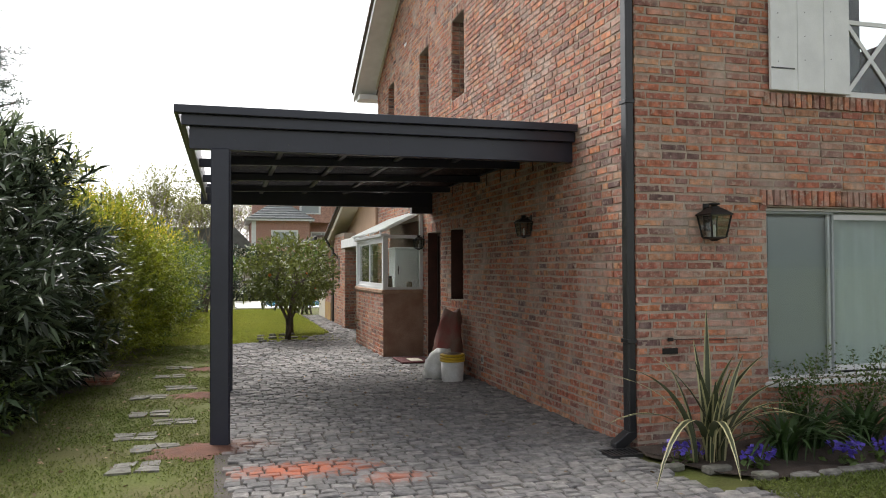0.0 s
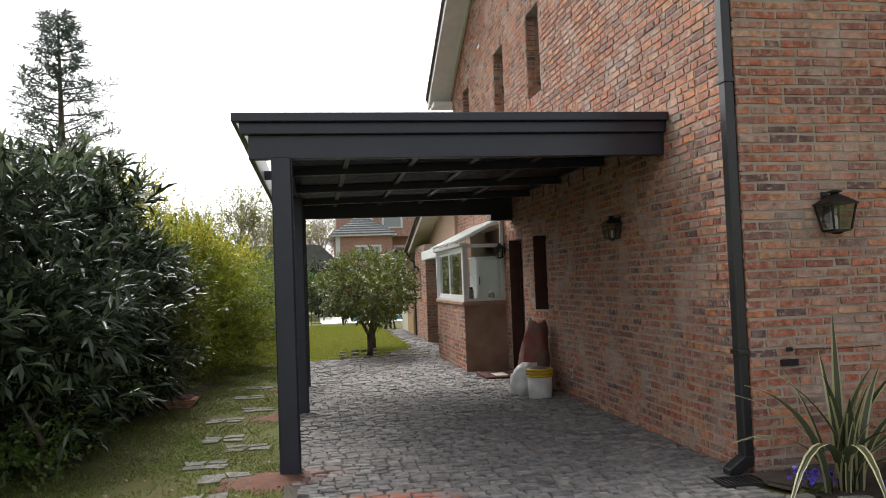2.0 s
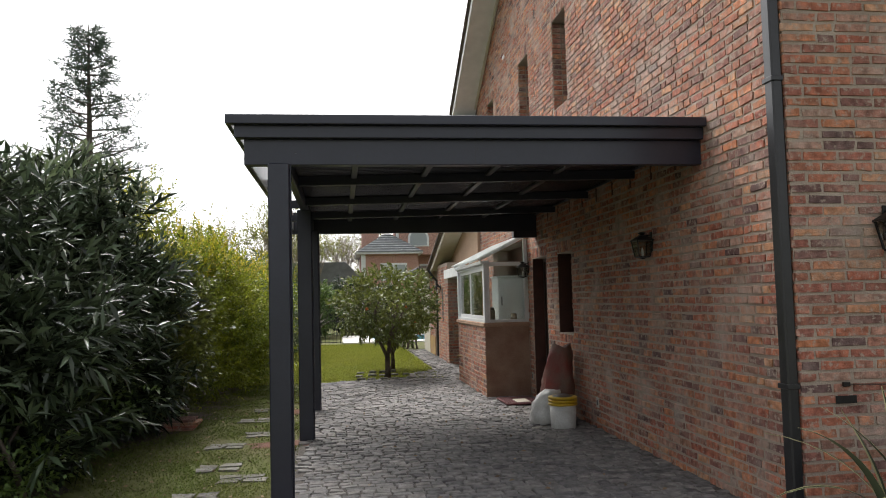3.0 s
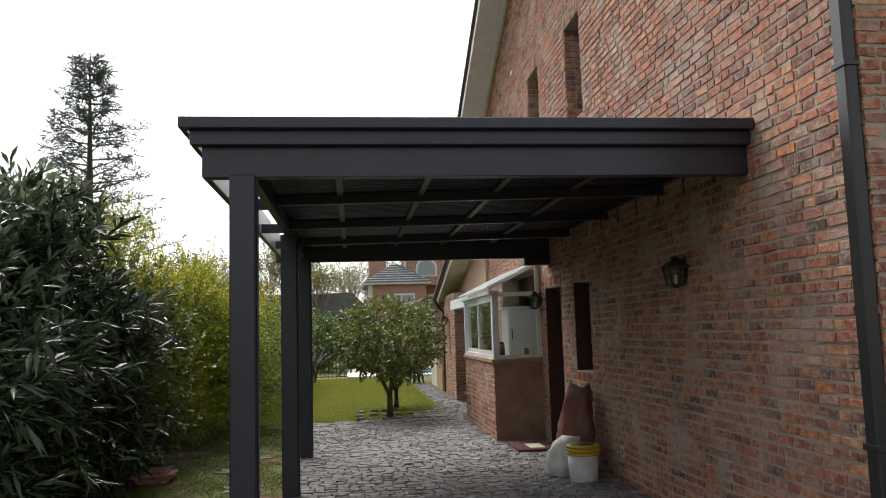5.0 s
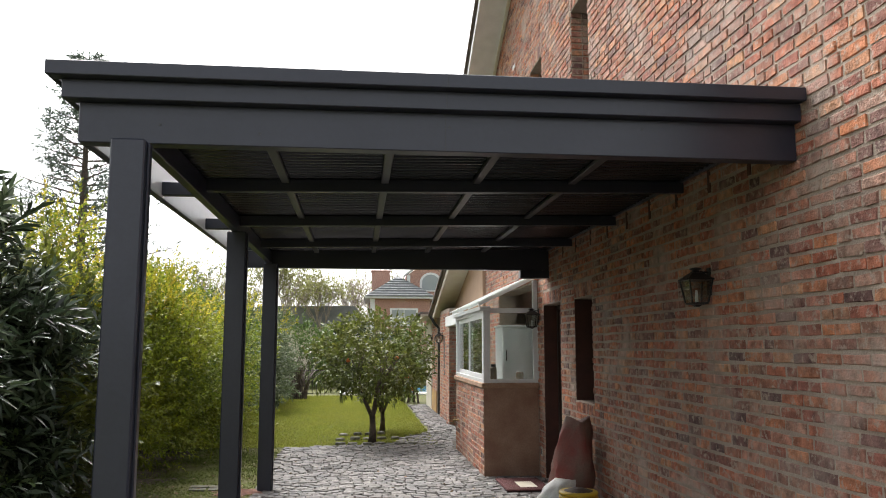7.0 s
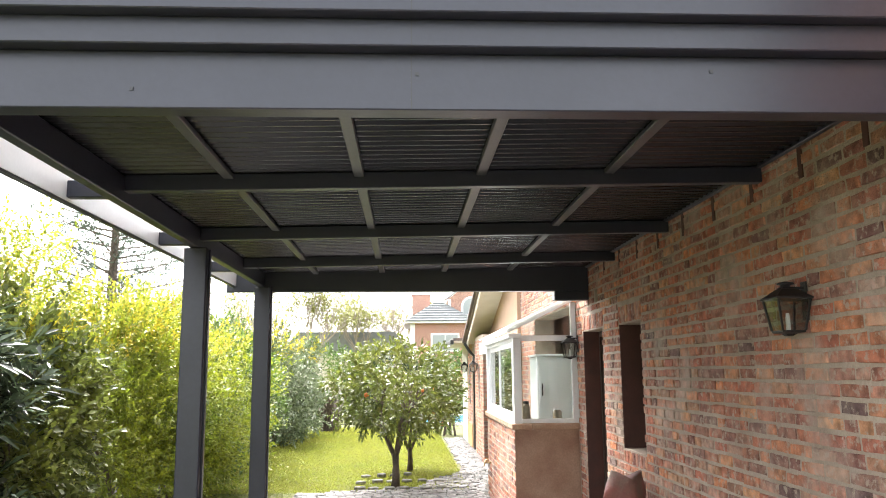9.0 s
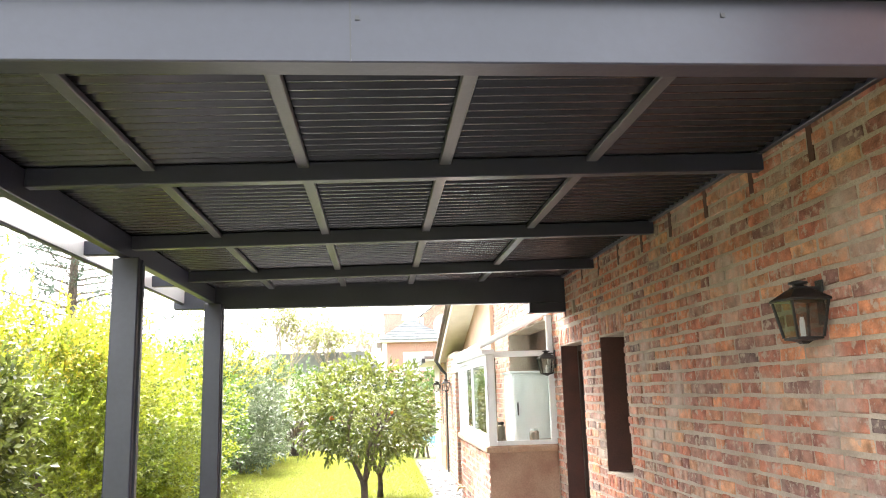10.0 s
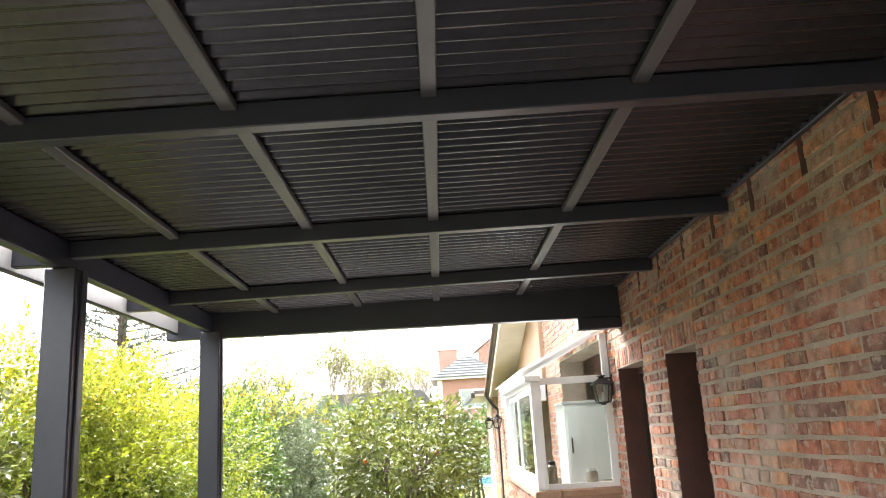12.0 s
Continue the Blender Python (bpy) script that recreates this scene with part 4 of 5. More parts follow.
tm = thing("tile_stack", (-1.15, 12.2, 0), "short stack of red paving tiles on the grass", "tiles")
for k in range(4):
    part("tile", Shape().box(-1.38 + 0.02 * (k % 2), -0.98 + 0.03 * (k % 3), 12.02, 12.36 + 0.02 * (k % 2), 0.003 + k * 0.035, 0.034 + k * 0.035), BRICK, tm, bevel=0.004)
# bare earth under the hedge
hb = Shape()
rows_ = 60
for k in range(rows_ + 1):
    y = 6.4 + k * 0.2
    edge = -2.0 + 0.16 * (y - 7.5) + 0.22 * math.sin(y * 2.3) + 0.12 * math.sin(y * 5.7 + 1)
    edge = min(edge, -1.05 + 0.12 * math.sin(y * 3.1)) if y < 13.0 or y > 14.4 else -0.75 + 0.25 * math.sin(y * 4.0)
    for j in range(9):
        u = j / 8
        hb.v.append((-5.5 + (edge + 5.5) * u, y, 0.003 if j == 8 else 0.016 + 0.014 * math.sin(k * 1.9 + j * 2.3)))
hb.f = [(k * 9 + j, k * 9 + j + 1, (k + 1) * 9 + j + 1, (k + 1) * 9 + j) for k in range(rows_) for j in range(8)]
solid("hedge_bed", hb, SOIL, "bare dark earth under the hedge", "soil", smooth=True)
# stepping stones in the grass
rs = random.Random(4)
for x, y in ((-0.19, 7.25), (-0.32, 8.45), (-0.01, 9.1), (-0.29, 9.6), (-0.41, 10.77), (-0.07, 11.45), (-0.28, 12.62), (-0.1, 7.9), (-0.2, 13.6)):
    st = thing("stepping_stone", (x, y, 0), "worn grey stepping stone sunk in the lawn", "paving stone", "stepping stones beside the drive")
    for k in range(4):
        cx, cy = x + (k % 2 - 0.5) * 0.21, y + (k // 2 - 0.5) * 0.17
        o = [(cx + sx * 0.092 + rs.uniform(-0.03, 0.03), cy + sy * 0.072 + rs.uniform(-0.03, 0.03)) for sx, sy in ((-1, -1), (1, -1), (1, 1), (-1, 1))]
        part("stone", Shape().prism(o, "z", 0.001, 0.012 + rs.uniform(0, 0.007)), SLAB, st)

# ---- hedge and trees ----
shrub("oleander_shrub", [(-2.35, 9.3, 1.35, 1.2, 1.3, 1.45), (-2.45, 10.9, 1.5, 1.25, 1.3, 1.55), (-3.2, 8.0, 1.4, 1.2, 1.3, 1.6), (-2.1, 11.9, 1.1, 0.9, 0.9, 1.15)], OLEANDER, 5200, 11, 0.26, 0.20, 0.040, "dense dark oleander shrub with long narrow leaves", 1, tips=(PALE, 0.93), spread=0.62)
shrub("golden_shrub", [(-1.75, 14.9, 1.25, 1.25, 1.5, 1.35), (-1.55, 16.6, 1.3, 1.25, 1.4, 1.35), (-2.3, 13.3, 1.6, 0.9, 0.9, 1.45)], YELLOW, 9000, 13, 0.24, 0.055, 0.03, "bright yellow-green feathery shrub beside the lawn", 2, tips=(GOLD, 0.8), clump=120, loose=0.2)
shrub("green_hedge_shrub", [(-1.75, 19.4, 1.25, 1.3, 1.5, 1.4), (-1.9, 21.8, 1.25, 1.2, 1.5, 1.35)], GREEN, 4200, 12, 0.2, 0.07, 0.04, "rounded leafy green hedge shrub", 3, tips=(YELLOW, 0.75))
shrub("pale_oleander_shrub", [(-1.45, 25.0, 1.25, 1.15, 1.5, 1.4), (-1.6, 27.5, 1.3, 1.2, 1.4, 1.4)], PALE, 3000, 10, 0.22, 0.14, 0.035, "pale grey-green oleander shrub at the garden's end", 4, tips=(GOLD, 0.85))
shrub("broadleaf_shrub", [(-1.75, 12.6, 1.2, 0.8, 0.95, 1.25)], CITRUS, 2000, 10, 0.2, 0.085, 0.045, "glossy broad-leaved green shrub in the hedge", 6, stems=4)
shrub("low_shrub", [(-1.9, 8.4, 0.45, 0.55, 0.5, 0.45), (-1.75, 10.4, 0.5, 0.4, 0.6, 0.5)], GREEN, 500, 9, 0.2, 0.06, 0.03, "low sprawling green shrub at the hedge's foot", 5, stems=3)


def limb(shape, rng, foot, way, length, radius, depth, ends, kids=3, spread=0.55):
    """A branching limb; collects the ends of its last twigs."""
    mid = foot + way * length * 0.5 + Vector((rng.uniform(-1, 1), rng.uniform(-1, 1), 0)) * length * 0.06
    head = foot + way * length
    shape.tube([foot, mid, head], [radius, radius * 0.82, radius * 0.62], 6 if radius > 0.02 else 4)
    if depth == 0:
        ends.append(head)
        return
    for k in range(kids):
        w = (way + Vector((rng.uniform(-1, 1), rng.uniform(-1, 1), rng.uniform(-0.3, 0.7))) * spread).normalized()
        limb(shape, rng, foot.lerp(head, rng.uniform(0.6, 1.0)), w, length * rng.uniform(0.6, 0.85), radius * 0.6, depth - 1, ends, kids, spread)


def orange_tree(x, y, scale, seed, n):
    rng, nr = random.Random(seed), np.random.default_rng(seed)
    t = thing("orange_tree", (x, y, 0), "small round-headed orange tree on the lawn's edge", "tree", "orange trees")
    wood, ends = Shape(), []
    for k in range(3):
        a = k * 2.1 + seed
        limb(wood, rng, Vector((x, y, 0.45 * scale)), Vector((math.cos(a) * 0.45, math.sin(a) * 0.45, 1)).normalized(), 0.6 * scale, 0.04 * scale, 2, ends, 3, 0.6)
    part("trunk", Shape().tube([(x, y, -0.02), (x + 0.01, y, 0.2), (x, y, 0.52 * scale)], [0.085 * scale, 0.06 * scale, 0.055 * scale], 10), BARK, t, smooth=True)
    part("limb", wood, BARK, t)
    d = unit(nr.normal(0, 1, (n, 3)))
    r = nr.uniform(0.25, 1.0, (n, 1)) ** 0.42 * (1 + 0.13 * np.sin(d[:, :1] * 7) * np.cos(d[:, 1:2] * 6 + 1) + 0.09 * np.sin(d[:, 2:3] * 11))
    c = np.array([x, y, 1.54 * scale]) + d * r * np.array([1.0, 1.0, 0.72]) * scale
    c[:, 2] -= 0.18 * (d[:, 0] ** 2 + d[:, 1] ** 2) * scale * nr.uniform(0, 1, n)
    at, way = sprig_points(c, d + [0, 0, 0.2] + nr.normal(0, 0.4, d.shape), 7, 0.6, 0.14, nr)
    part("crown", leaves_mesh("crown", CITRUS, at, way, 0.095, 0.042, nr), CITRUS, t)
    ORANGE = material("orange_peel", (0.6, 0.16, 0.02), 0.45, fine=200, bump=0.2)
    for k in range(3):
        q = c[k * 37 % n]
        part("fruit", Shape().lathe(tuple(q), [(0.012, -0.035), (0.03, -0.02), (0.037, 0), (0.03, 0.02), (0.012, 0.035)], 10), ORANGE, t, "small orange fruit", smooth=True)
    return t


orange_tree(1.79, 17.65, 1.0, 5, 950)
orange_tree(2.02, 19.6, 0.78, 9, 450)

# ---- distance ----
def conifer(x, y, h, seed, label, n=2600):
    rng, nr = random.Random(seed), np.random.default_rng(seed)
    t = thing("conifer_tree", (x, y, 0), label, "tree")
    part("trunk", Shape().tube([(x, y, 0), (x + 0.1, y, h * 0.5), (x, y, h)], [0.28, 0.17, 0.03], 8), BARK, t)
    wood, at, way = Shape(), [], []
    for k in range(95):
        z = h * (0.16 + 0.82 * (k + rng.random()) / 95)
        reach = (h - z) * 0.40 * rng.uniform(0.6, 1.15) + 0.35
        a = k * 2.4 + rng.uniform(-0.4, 0.4)
        d = Vector((math.cos(a), math.sin(a), 0.22)).normalized()
        foot = Vector((x, y, z))
        wood.tube([foot, foot + d * reach * 0.6, foot + d * reach + Vector((0, 0, 0.1))], [0.045, 0.03, 0.01], 4)
        for j in range(n // 95):
            s = rng.uniform(0.25, 1.05)
            at.append(foot + d * reach * s + Vector((rng.gauss(0, 0.16), rng.gauss(0, 0.16), rng.gauss(0, 0.12))) * (0.6 + reach * 0.25))
            way.append(d + Vector((rng.gauss(0, 0.5), rng.gauss(0, 0.5), rng.gauss(0.2, 0.4))))
    part("limb", wood, BARK, t)
    a, w = sprig_points(np.array(at), np.array(way), 6, 0.55, 0.28, nr)
    part("crown", leaves_mesh("crown", CONIFER, a, w, 0.26, 0.05, nr), CONIFER, t)


conifer(-10.3, 38.0, 14.3, 2, "tall open conifer with grey-green tiers beyond the hedge")


def bare_tree(x, y, h, seed, leaves, mat=SPRING, spread=0.5):
    rng, nr = random.Random(seed), np.random.default_rng(seed)
    t = thing("spring_tree", (x, y, 0), "nearly bare spring tree with thin pale twigs" if leaves < 400 else "tall spring tree with fresh yellow-green leaves", "tree", "trees beyond the garden")
    wood, ends = Shape(), []
    limb(wood, rng, Vector((x, y, 0)), Vector((0.03, 0, 1)).normalized(), h * 0.30, h * 0.010, 4, ends, 4, spread)
    part("trunk", wood, TWIG, t)
    e = np.array([tuple(v) for v in ends])
    c = e[nr.integers(0, len(e), leaves)] + nr.normal(0, 0.35, (leaves, 3))
    a, w = sprig_points(c, nr.normal(0, 1, c.shape) + [0, 0, 0.4], 6, 0.7, 0.3, nr)
    part("crown", leaves_mesh("crown", mat, a, w, 0.16, 0.09, nr), mat, t)


for x, y, h, s, n in ((-3.5, 52, 8.5, 1, 700), (-0.8, 56, 8.2, 2, 500), (1.2, 60, 8.5, 3, 120), (-6.0, 50, 8.0, 4, 150), (-9.0, 55, 8.5, 5, 300), (0.3, 64, 9.5, 6, 60), (-3.2, 62, 9, 7, 120), (9.5, 66, 10.5, 8, 900), (4.2, 70, 9.5, 9, 120)):
    bare_tree(x, y, h, s, n)

for x, y, w, d, h, m, label, s in ((-1.3, 37, 2.2, 1.2, 1.5, GREEN, "dark clipped shrub behind the pool fence", 11), (1.6, 40, 2.0, 1.2, 1.35, OLEANDER, "dark shrub border behind the pool", 12), (4.6, 41, 2.0, 1.2, 1.3, GREEN, "green shrub border behind the pool", 13), (-4.5, 35, 2.0, 2.2, 1.9, GREEN, "tall leafy garden shrub", 14), (7.5, 41, 2.0, 1.2, 1.4, OLEANDER, "dark shrub border at the neighbour's wall", 15), (-6.5, 26, 2.2, 4.0, 1.8, GREEN, "broad hedge along the garden's side", 16), (-6.5, 17, 2.2, 5.0, 1.7, OLEANDER, "dark hedge along the garden's side", 17)):
    shrub("border_shrub", [(x, y, h * 0.85, w, d, h)], m, 1500, 10, 0.3, 0.13, 0.06, label, s, stems=2)

# spiky grass clump by the fence
rng = random.Random(12)
clump = thing("flax_clump", (-0.35, 29.5, 0), "large brown-green flax clump near the fence", "plant")


def blade(shape, foot, heading, length, width, bend, rng, segments=6):
    """A long strap leaf that rises and bends over, folded along its middle."""
    a = heading
    out, i0 = Vector((math.cos(a), math.sin(a), 0)), len(shape.v)
    side = Vector((-math.sin(a), math.cos(a), 0))
    for k in range(segments + 1):
        s = k / segments
        lift = s * length * math.cos(bend * s * 0.9)
        go = s * length * math.sin(bend * s * 0.9) + 0.02
        w = width * (0.55 + 1.2 * s - 1.7 * s * s) if s < 1 else 0.002
        c = Vector(foot) + out * go + Vector((0, 0, lift))
        shape.v += [tuple(c - side * w), tuple(c - out * w * 0.35 - Vector((0, 0, w * 0.3))), tuple(c + side * w)]
    for k in range(segments):
        b = i0 + k * 3
        shape.f += [(b, b + 1, b + 4, b + 3), (b + 1, b + 2, b + 5, b + 4)]


sp = Shape()
for k in range(90):
    blade(sp, (-0.35 + rng.uniform(-0.25, 0.25), 29.5 + rng.uniform(-0.25, 0.25), 0), rng.uniform(0, 6.28), rng.uniform(1.0, 1.7), 0.022, rng.uniform(0.2, 1.1), rng)
part("leaves", sp, BARK, clump)

# pool, deck and fence
DECK = material("pale_stone_deck", (0.62, 0.6, 0.55), 0.8, scale=2)
solid("pool_deck", Shape().box(0.9, 8.5, 31.4, 37.5, 0.003, 0.05), DECK, "pale stone deck round the pool", "paving")
water = bpy.data.materials.new("pool_water")
water.use_nodes = True
wb = water.node_tree.nodes["Principled BSDF"]
wb.inputs["Base Color"].default_value, wb.inputs["Roughness"].default_value = (0.10, 0.30, 0.48, 1), 0.06
wnz, wbp = water.node_tree.nodes.new("ShaderNodeTexNoise"), water.node_tree.nodes.new("ShaderNodeBump")
wnz.inputs["Scale"].default_value, wbp.inputs["Strength"].default_value = 3.0, 0.3
water.node_tree.links.new(wnz.outputs["Fac"], wbp.inputs["Height"]); water.node_tree.links.new(wbp.outputs[0], wb.inputs["Normal"])
solid("pool_water", Shape().box(2.2, 8.0, 32.4, 36.6, 0.04, 0.056), water, "blue swimming pool water", "pool")
fence = thing("pool_fence", (-1.5, 31.4, 0), "thin black metal fence before the pool", "fence")
for k in range(24):
    x = -2.4 + k * 0.14
    part("picket", Shape().box(x, x + 0.014, 31.2, 31.214, 0, 0.95 if k % 8 else 1.05), PIPE_PAINT, fence)
part("rail", Shape().box(-2.45, 0.95, 31.195, 31.219, 0.84, 0.87), PIPE_PAINT, fence)
part("rail", Shape().box(-2.45, 0.95, 31.195, 31.219, 0.08, 0.105), PIPE_PAINT, fence)
fence2 = thing("pool_fence", (3.0, 38.2, 0), "thin black metal fence behind the pool", "fence")
for k in range(50):
    x = -0.6 + k * 0.16
    part("picket", Shape().box(x, x + 0.016, 38.2, 38.216, 0, 1.05), PIPE_PAINT, fence2)
part("rail", Shape().box(-0.65, 7.6, 38.195, 38.22, 0.95, 0.98), PIPE_PAINT, fence2)
shrub("young_shrub", [(3.05, 27.6, 0.8, 0.35, 0.35, 0.75)], GREEN, 260, 8, 0.15, 0.07, 0.03, "thin upright shrub beside the path's end", 31, stems=6)

# neighbour's brick house
HY = 55.0
house = thing("neighbour_house", (6, HY, 0), "neighbour's brick house with grey hipped roofs and white windows", "house", kind="structure")
FAR_BRICK = many_coloured("far_brick", [(0.46, 0.27, 0.21), (0.42, 0.24, 0.19)], stain_amount=0.25)
SLATE = material("grey_roof_tile", (0.20, 0.21, 0.215), 0.7, scale=3, fine=20, bump=0.3)
part("wall", Shape().box(2.7, 6.6, HY, HY + 6, -0.6, 4.3), FAR_BRICK, house)
part("wall", Shape().box(5.3, 13, HY + 3, HY + 10, -0.6, 6.2), FAR_BRICK, house)
part("wall", Shape().prism([(5.2, 4.32), (8.4, 4.32), (8.4, 6.0), (6.8, 7.2), (5.2, 6.0)], "y", HY + 1.6, HY + 3.0), FAR_BRICK, house)
part("roof", Shape().prism([(2.35, 4.3), (6.9, 4.3), (6.9, 4.42), (2.35, 4.42)], "y", HY - 0.35, HY + 6.3), WHITE, house, "white eaves")
hip = Shape()
hip.v = [(2.3, HY - 0.4, 4.421), (6.95, HY - 0.4, 4.421), (6.95, HY + 6, 4.421), (2.3, HY + 6, 4.421), (4.6, HY + 2.2, 6.0), (4.6, HY + 4.2, 6.0)]
hip.f = [(0, 1, 4), (1, 2, 5, 4), (2, 3, 5), (3, 0, 4, 5), (0, 3, 2, 1)]
part("roof", hip, SLATE, house)
for k in range(8):
    z = 4.46 + k * 0.18
    f = (z - 4.421) / 1.58
    part("tile_course", Shape().box(2.3 + 2.3 * f, 6.95 - 2.35 * f, HY - 0.44 + 2.6 * f, HY - 0.38 + 2.6 * f, z, z + 0.05), SLATE, house)
part("roof", Shape().prism([(6.8, 7.3), (4.95, 5.9), (4.95, 6.02), (6.8, 7.44), (8.65, 6.02), (8.65, 5.9)], "y", HY + 1.4, HY + 3.2), WHITE, house, "white gable verge")
part("roof", Shape().prism([(HY + 2.7, 6.2), (HY + 6.5, 8.6), (HY + 10.3, 6.2)], "x", 6.2, 13.4), SLATE, house)
part("chimney", Shape().box(2.85, 4.1, HY + 4.0, HY + 5.0, 4.5, 6.45), FAR_BRICK, house)
part("chimney_cap", Shape().box(2.78, 4.17, HY + 3.95, HY + 5.05, 6.451, 6.56), FAR_BRICK, house, bevel=0.03)
part("quoin", Shape().box(2.68, 2.98, HY - 0.03, HY - 0.001, -0.6, 4.29), WHITE, house, "white corner strip")
part("quoin", Shape().box(5.18, 5.4, HY + 1.57, HY + 1.599, 4.5, 6.0), WHITE, house, "white corner strip")


def far_window(x0, x1, z0, z1, y, arched=False):
    w = part("window", Shape().box(x0 - 0.12, x1 + 0.12, y - 0.06, y - 0.001, z0 - 0.1, z1 + 0.12), WHITE, house, "white framed window")
    part("pane", Shape().box(x0, (x0 + x1) / 2 - 0.03, y - 0.075, y - 0.061, z0, z1).box((x0 + x1) / 2 + 0.03, x1, y - 0.075, y - 0.061, z0, z1), BLIND, w)


far_window(4.1, 5.7, 2.6, 3.55, HY)
far_window(3.4, 4.0, 0.9, 2.0, HY)
far_window(7.1, 8.4, 2.7, 3.6, HY + 3)
far_window(9.6, 10.9, 2.7, 3.6, HY + 3)
arch = Shape().prism([(6.05, 4.9), (7.55, 4.9), (7.55, 5.5)] + [(6.8 + 0.75 * math.cos(a), 5.5 + 0.7 * math.sin(a)) for a in [math.pi * k / 10 for k in range(1, 10)]] + [(6.05, 5.5)], "y", HY + 1.53, HY + 1.599)
aw = part("window", arch, WHITE, house, "arched white window")
part("pane", Shape().prism([(6.2, 5.0), (7.4, 5.0), (7.4, 5.5)] + [(6.8 + 0.6 * math.cos(a), 5.5 + 0.55 * math.sin(a)) for a in [math.pi * k / 10 for k in range(1, 10)]] + [(6.2, 5.5)], "y", HY + 1.50, HY + 1.529), BLIND, aw)
house.location = (5.57, HY, 0.52)
low = thing("garden_outbuilding", (-1, 58, 0), "low neighbouring building with a grey roof among trees", "house", kind="structure")
part("wall", Shape().box(-6, 2.2, 57, 62, 0, 3.0), CREAM, low)
part("roof", Shape().prism([(-6.4, 3.0), (2.6, 3.0), (1.2, 4.4), (-5.0, 4.4)], "y", 56.6, 62.4), SLATE, low)
# far woods close the horizon
nr = np.random.default_rng(77)
n = 9000
c = np.stack([nr.uniform(-60, 60, n), nr.uniform(72, 84, n), np.zeros(n)], 1)
c[:, 2] = nr.uniform(0.0, 1.0, n) * (3.6 + 1.0 * np.sin(c[:, 0] * 0.35) + 0.8 * np.sin(c[:, 0] * 1.1 + 2))
at, way = sprig_points(c, nr.normal(0, 1, c.shape) + [0, -0.3, 0.4], 5, 0.8, 0.5, nr)
tagged(new("far_woods", leaves_mesh("far_woods", PALE, at, way, 0.55, 0.34, nr)), "distant belt of pale spring woods", "woods", kind="stuff")

# ---- flower bed ----
soil = Shape()
n = 26
for r in range(n + 1):
    for k in range(9):
        x, y = 3.78 + r * 0.26, 5.55 - 0.05 * math.sin(r * 0.4) + k * (6.6 - 5.55) / 8
        y = max(y, 6.55 - (x - 3.70) * 2.4) if x < 4.2 else y
        soil.v.append((x, min(y, 6.61), 0.03 + 0.03 * math.sin(r * 1.7 + k * 1.3) * math.sin(k * 0.9) + 0.005 * k))
soil.f = [(r * 9 + k, r * 9 + k + 1, (r + 1) * 9 + k + 1, (r + 1) * 9 + k) for r in range(n) for k in range(8)]
solid("flower_bed", soil, SOIL, "dark soil bed along the front wall", "flower bed", smooth=True)
lawn2 = solid("front_lawn", Shape().prism([(4.05, 5.42), (10.6, 5.42), (10.6, 2.0), (7.0, 2.0), (4.6, 4.5)], "z", 0.0125, 0.03), LAWN, "mossy strip of grass before the flower bed", "lawn")
rng = random.Random(21)
for k in range(22):
    x = 3.86 + k * 0.23 if k else 3.80
    y = 5.50 + 0.05 * math.sin(k * 1.3) + (max(0, 0.5 - k * 0.22))
    w = rng.uniform(0.08, 0.105)
    o = [(x + sx * w + rng.uniform(-0.02, 0.02), y + sy * 0.045 + rng.uniform(-0.015, 0.015)) for sx, sy in ((-1, -1), (0, -1.2), (1, -1), (1, 1), (0, 1.1), (-1, 1))]
    s = Shape().prism(o, "z", 0.0, 0.05 + rng.uniform(0, 0.03))
    tagged(new("edging_stone", s.mesh("edging_stone", SLAB, 0.012)), "rough grey edging stone of the flower bed", "stone", "edging stones of the bed")


def flax(x, y, spec):
    t = thing("variegated_flax", (x, y, 0.04), "variegated flax with tall cream-edged blades in the bed", "plant")
    rg = random.Random(8)
    for heading, length, bend in spec:
        f = (x + rg.uniform(-0.1, 0.1) + math.cos(heading) * 0.08, y + rg.uniform(-0.05, 0.05), 0.03)
        s = Shape(); blade(s, f, heading, length, 0.042, bend, rg, 10)
        lf = part("blade", s, FLAX, t, smooth=True)
        e = Shape()
        m = len(s.v) // 3
        for side in (0, 2):
            i0 = len(e.v)
            for k in range(m):
                a, b = Vector(s.v[k * 3 + side]), Vector(s.v[k * 3 + 1])
                e.v += [tuple(a + (a - b) * 0.05), tuple(a.lerp(b, 0.4) + Vector((0, -0.003, 0.003)))]
            e.f += [(i0 + 2 * k, i0 + 2 * k + 2, i0 + 2 * k + 3, i0 + 2 * k + 1) for k in range(m - 1)]
        part("edge", e, FLAX_EDGE, lf, "cream leaf edge")


flax(4.2, 6.05, [(1.0, 1.2, 0.12), (0.2, 1.0, 0.7), (3.4, 1.05, 0.8), (2.9, 1.0, 0.62), (3.8, 1.1, 1.7), (4.3, 1.05, 1.6), (5.0, 0.9, 1.1), (5.8, 1.0, 1.5), (2.2, 0.85, 0.35), (1.6, 0.95, 0.18), (0.5, 0.9, 0.5), (4.7, 0.95, 0.45), (5.4, 0.95, 0.7), (3.1, 0.85, 1.3), (2.6, 0.95, 0.9), (6.2, 0.85, 1.2), (4.1, 0.75, 0.5), (4.9, 0.8, 0.3), (3.6, 0.85, 0.35), (5.6, 0.85, 0.25), (0.1, 0.9, 0.95)])
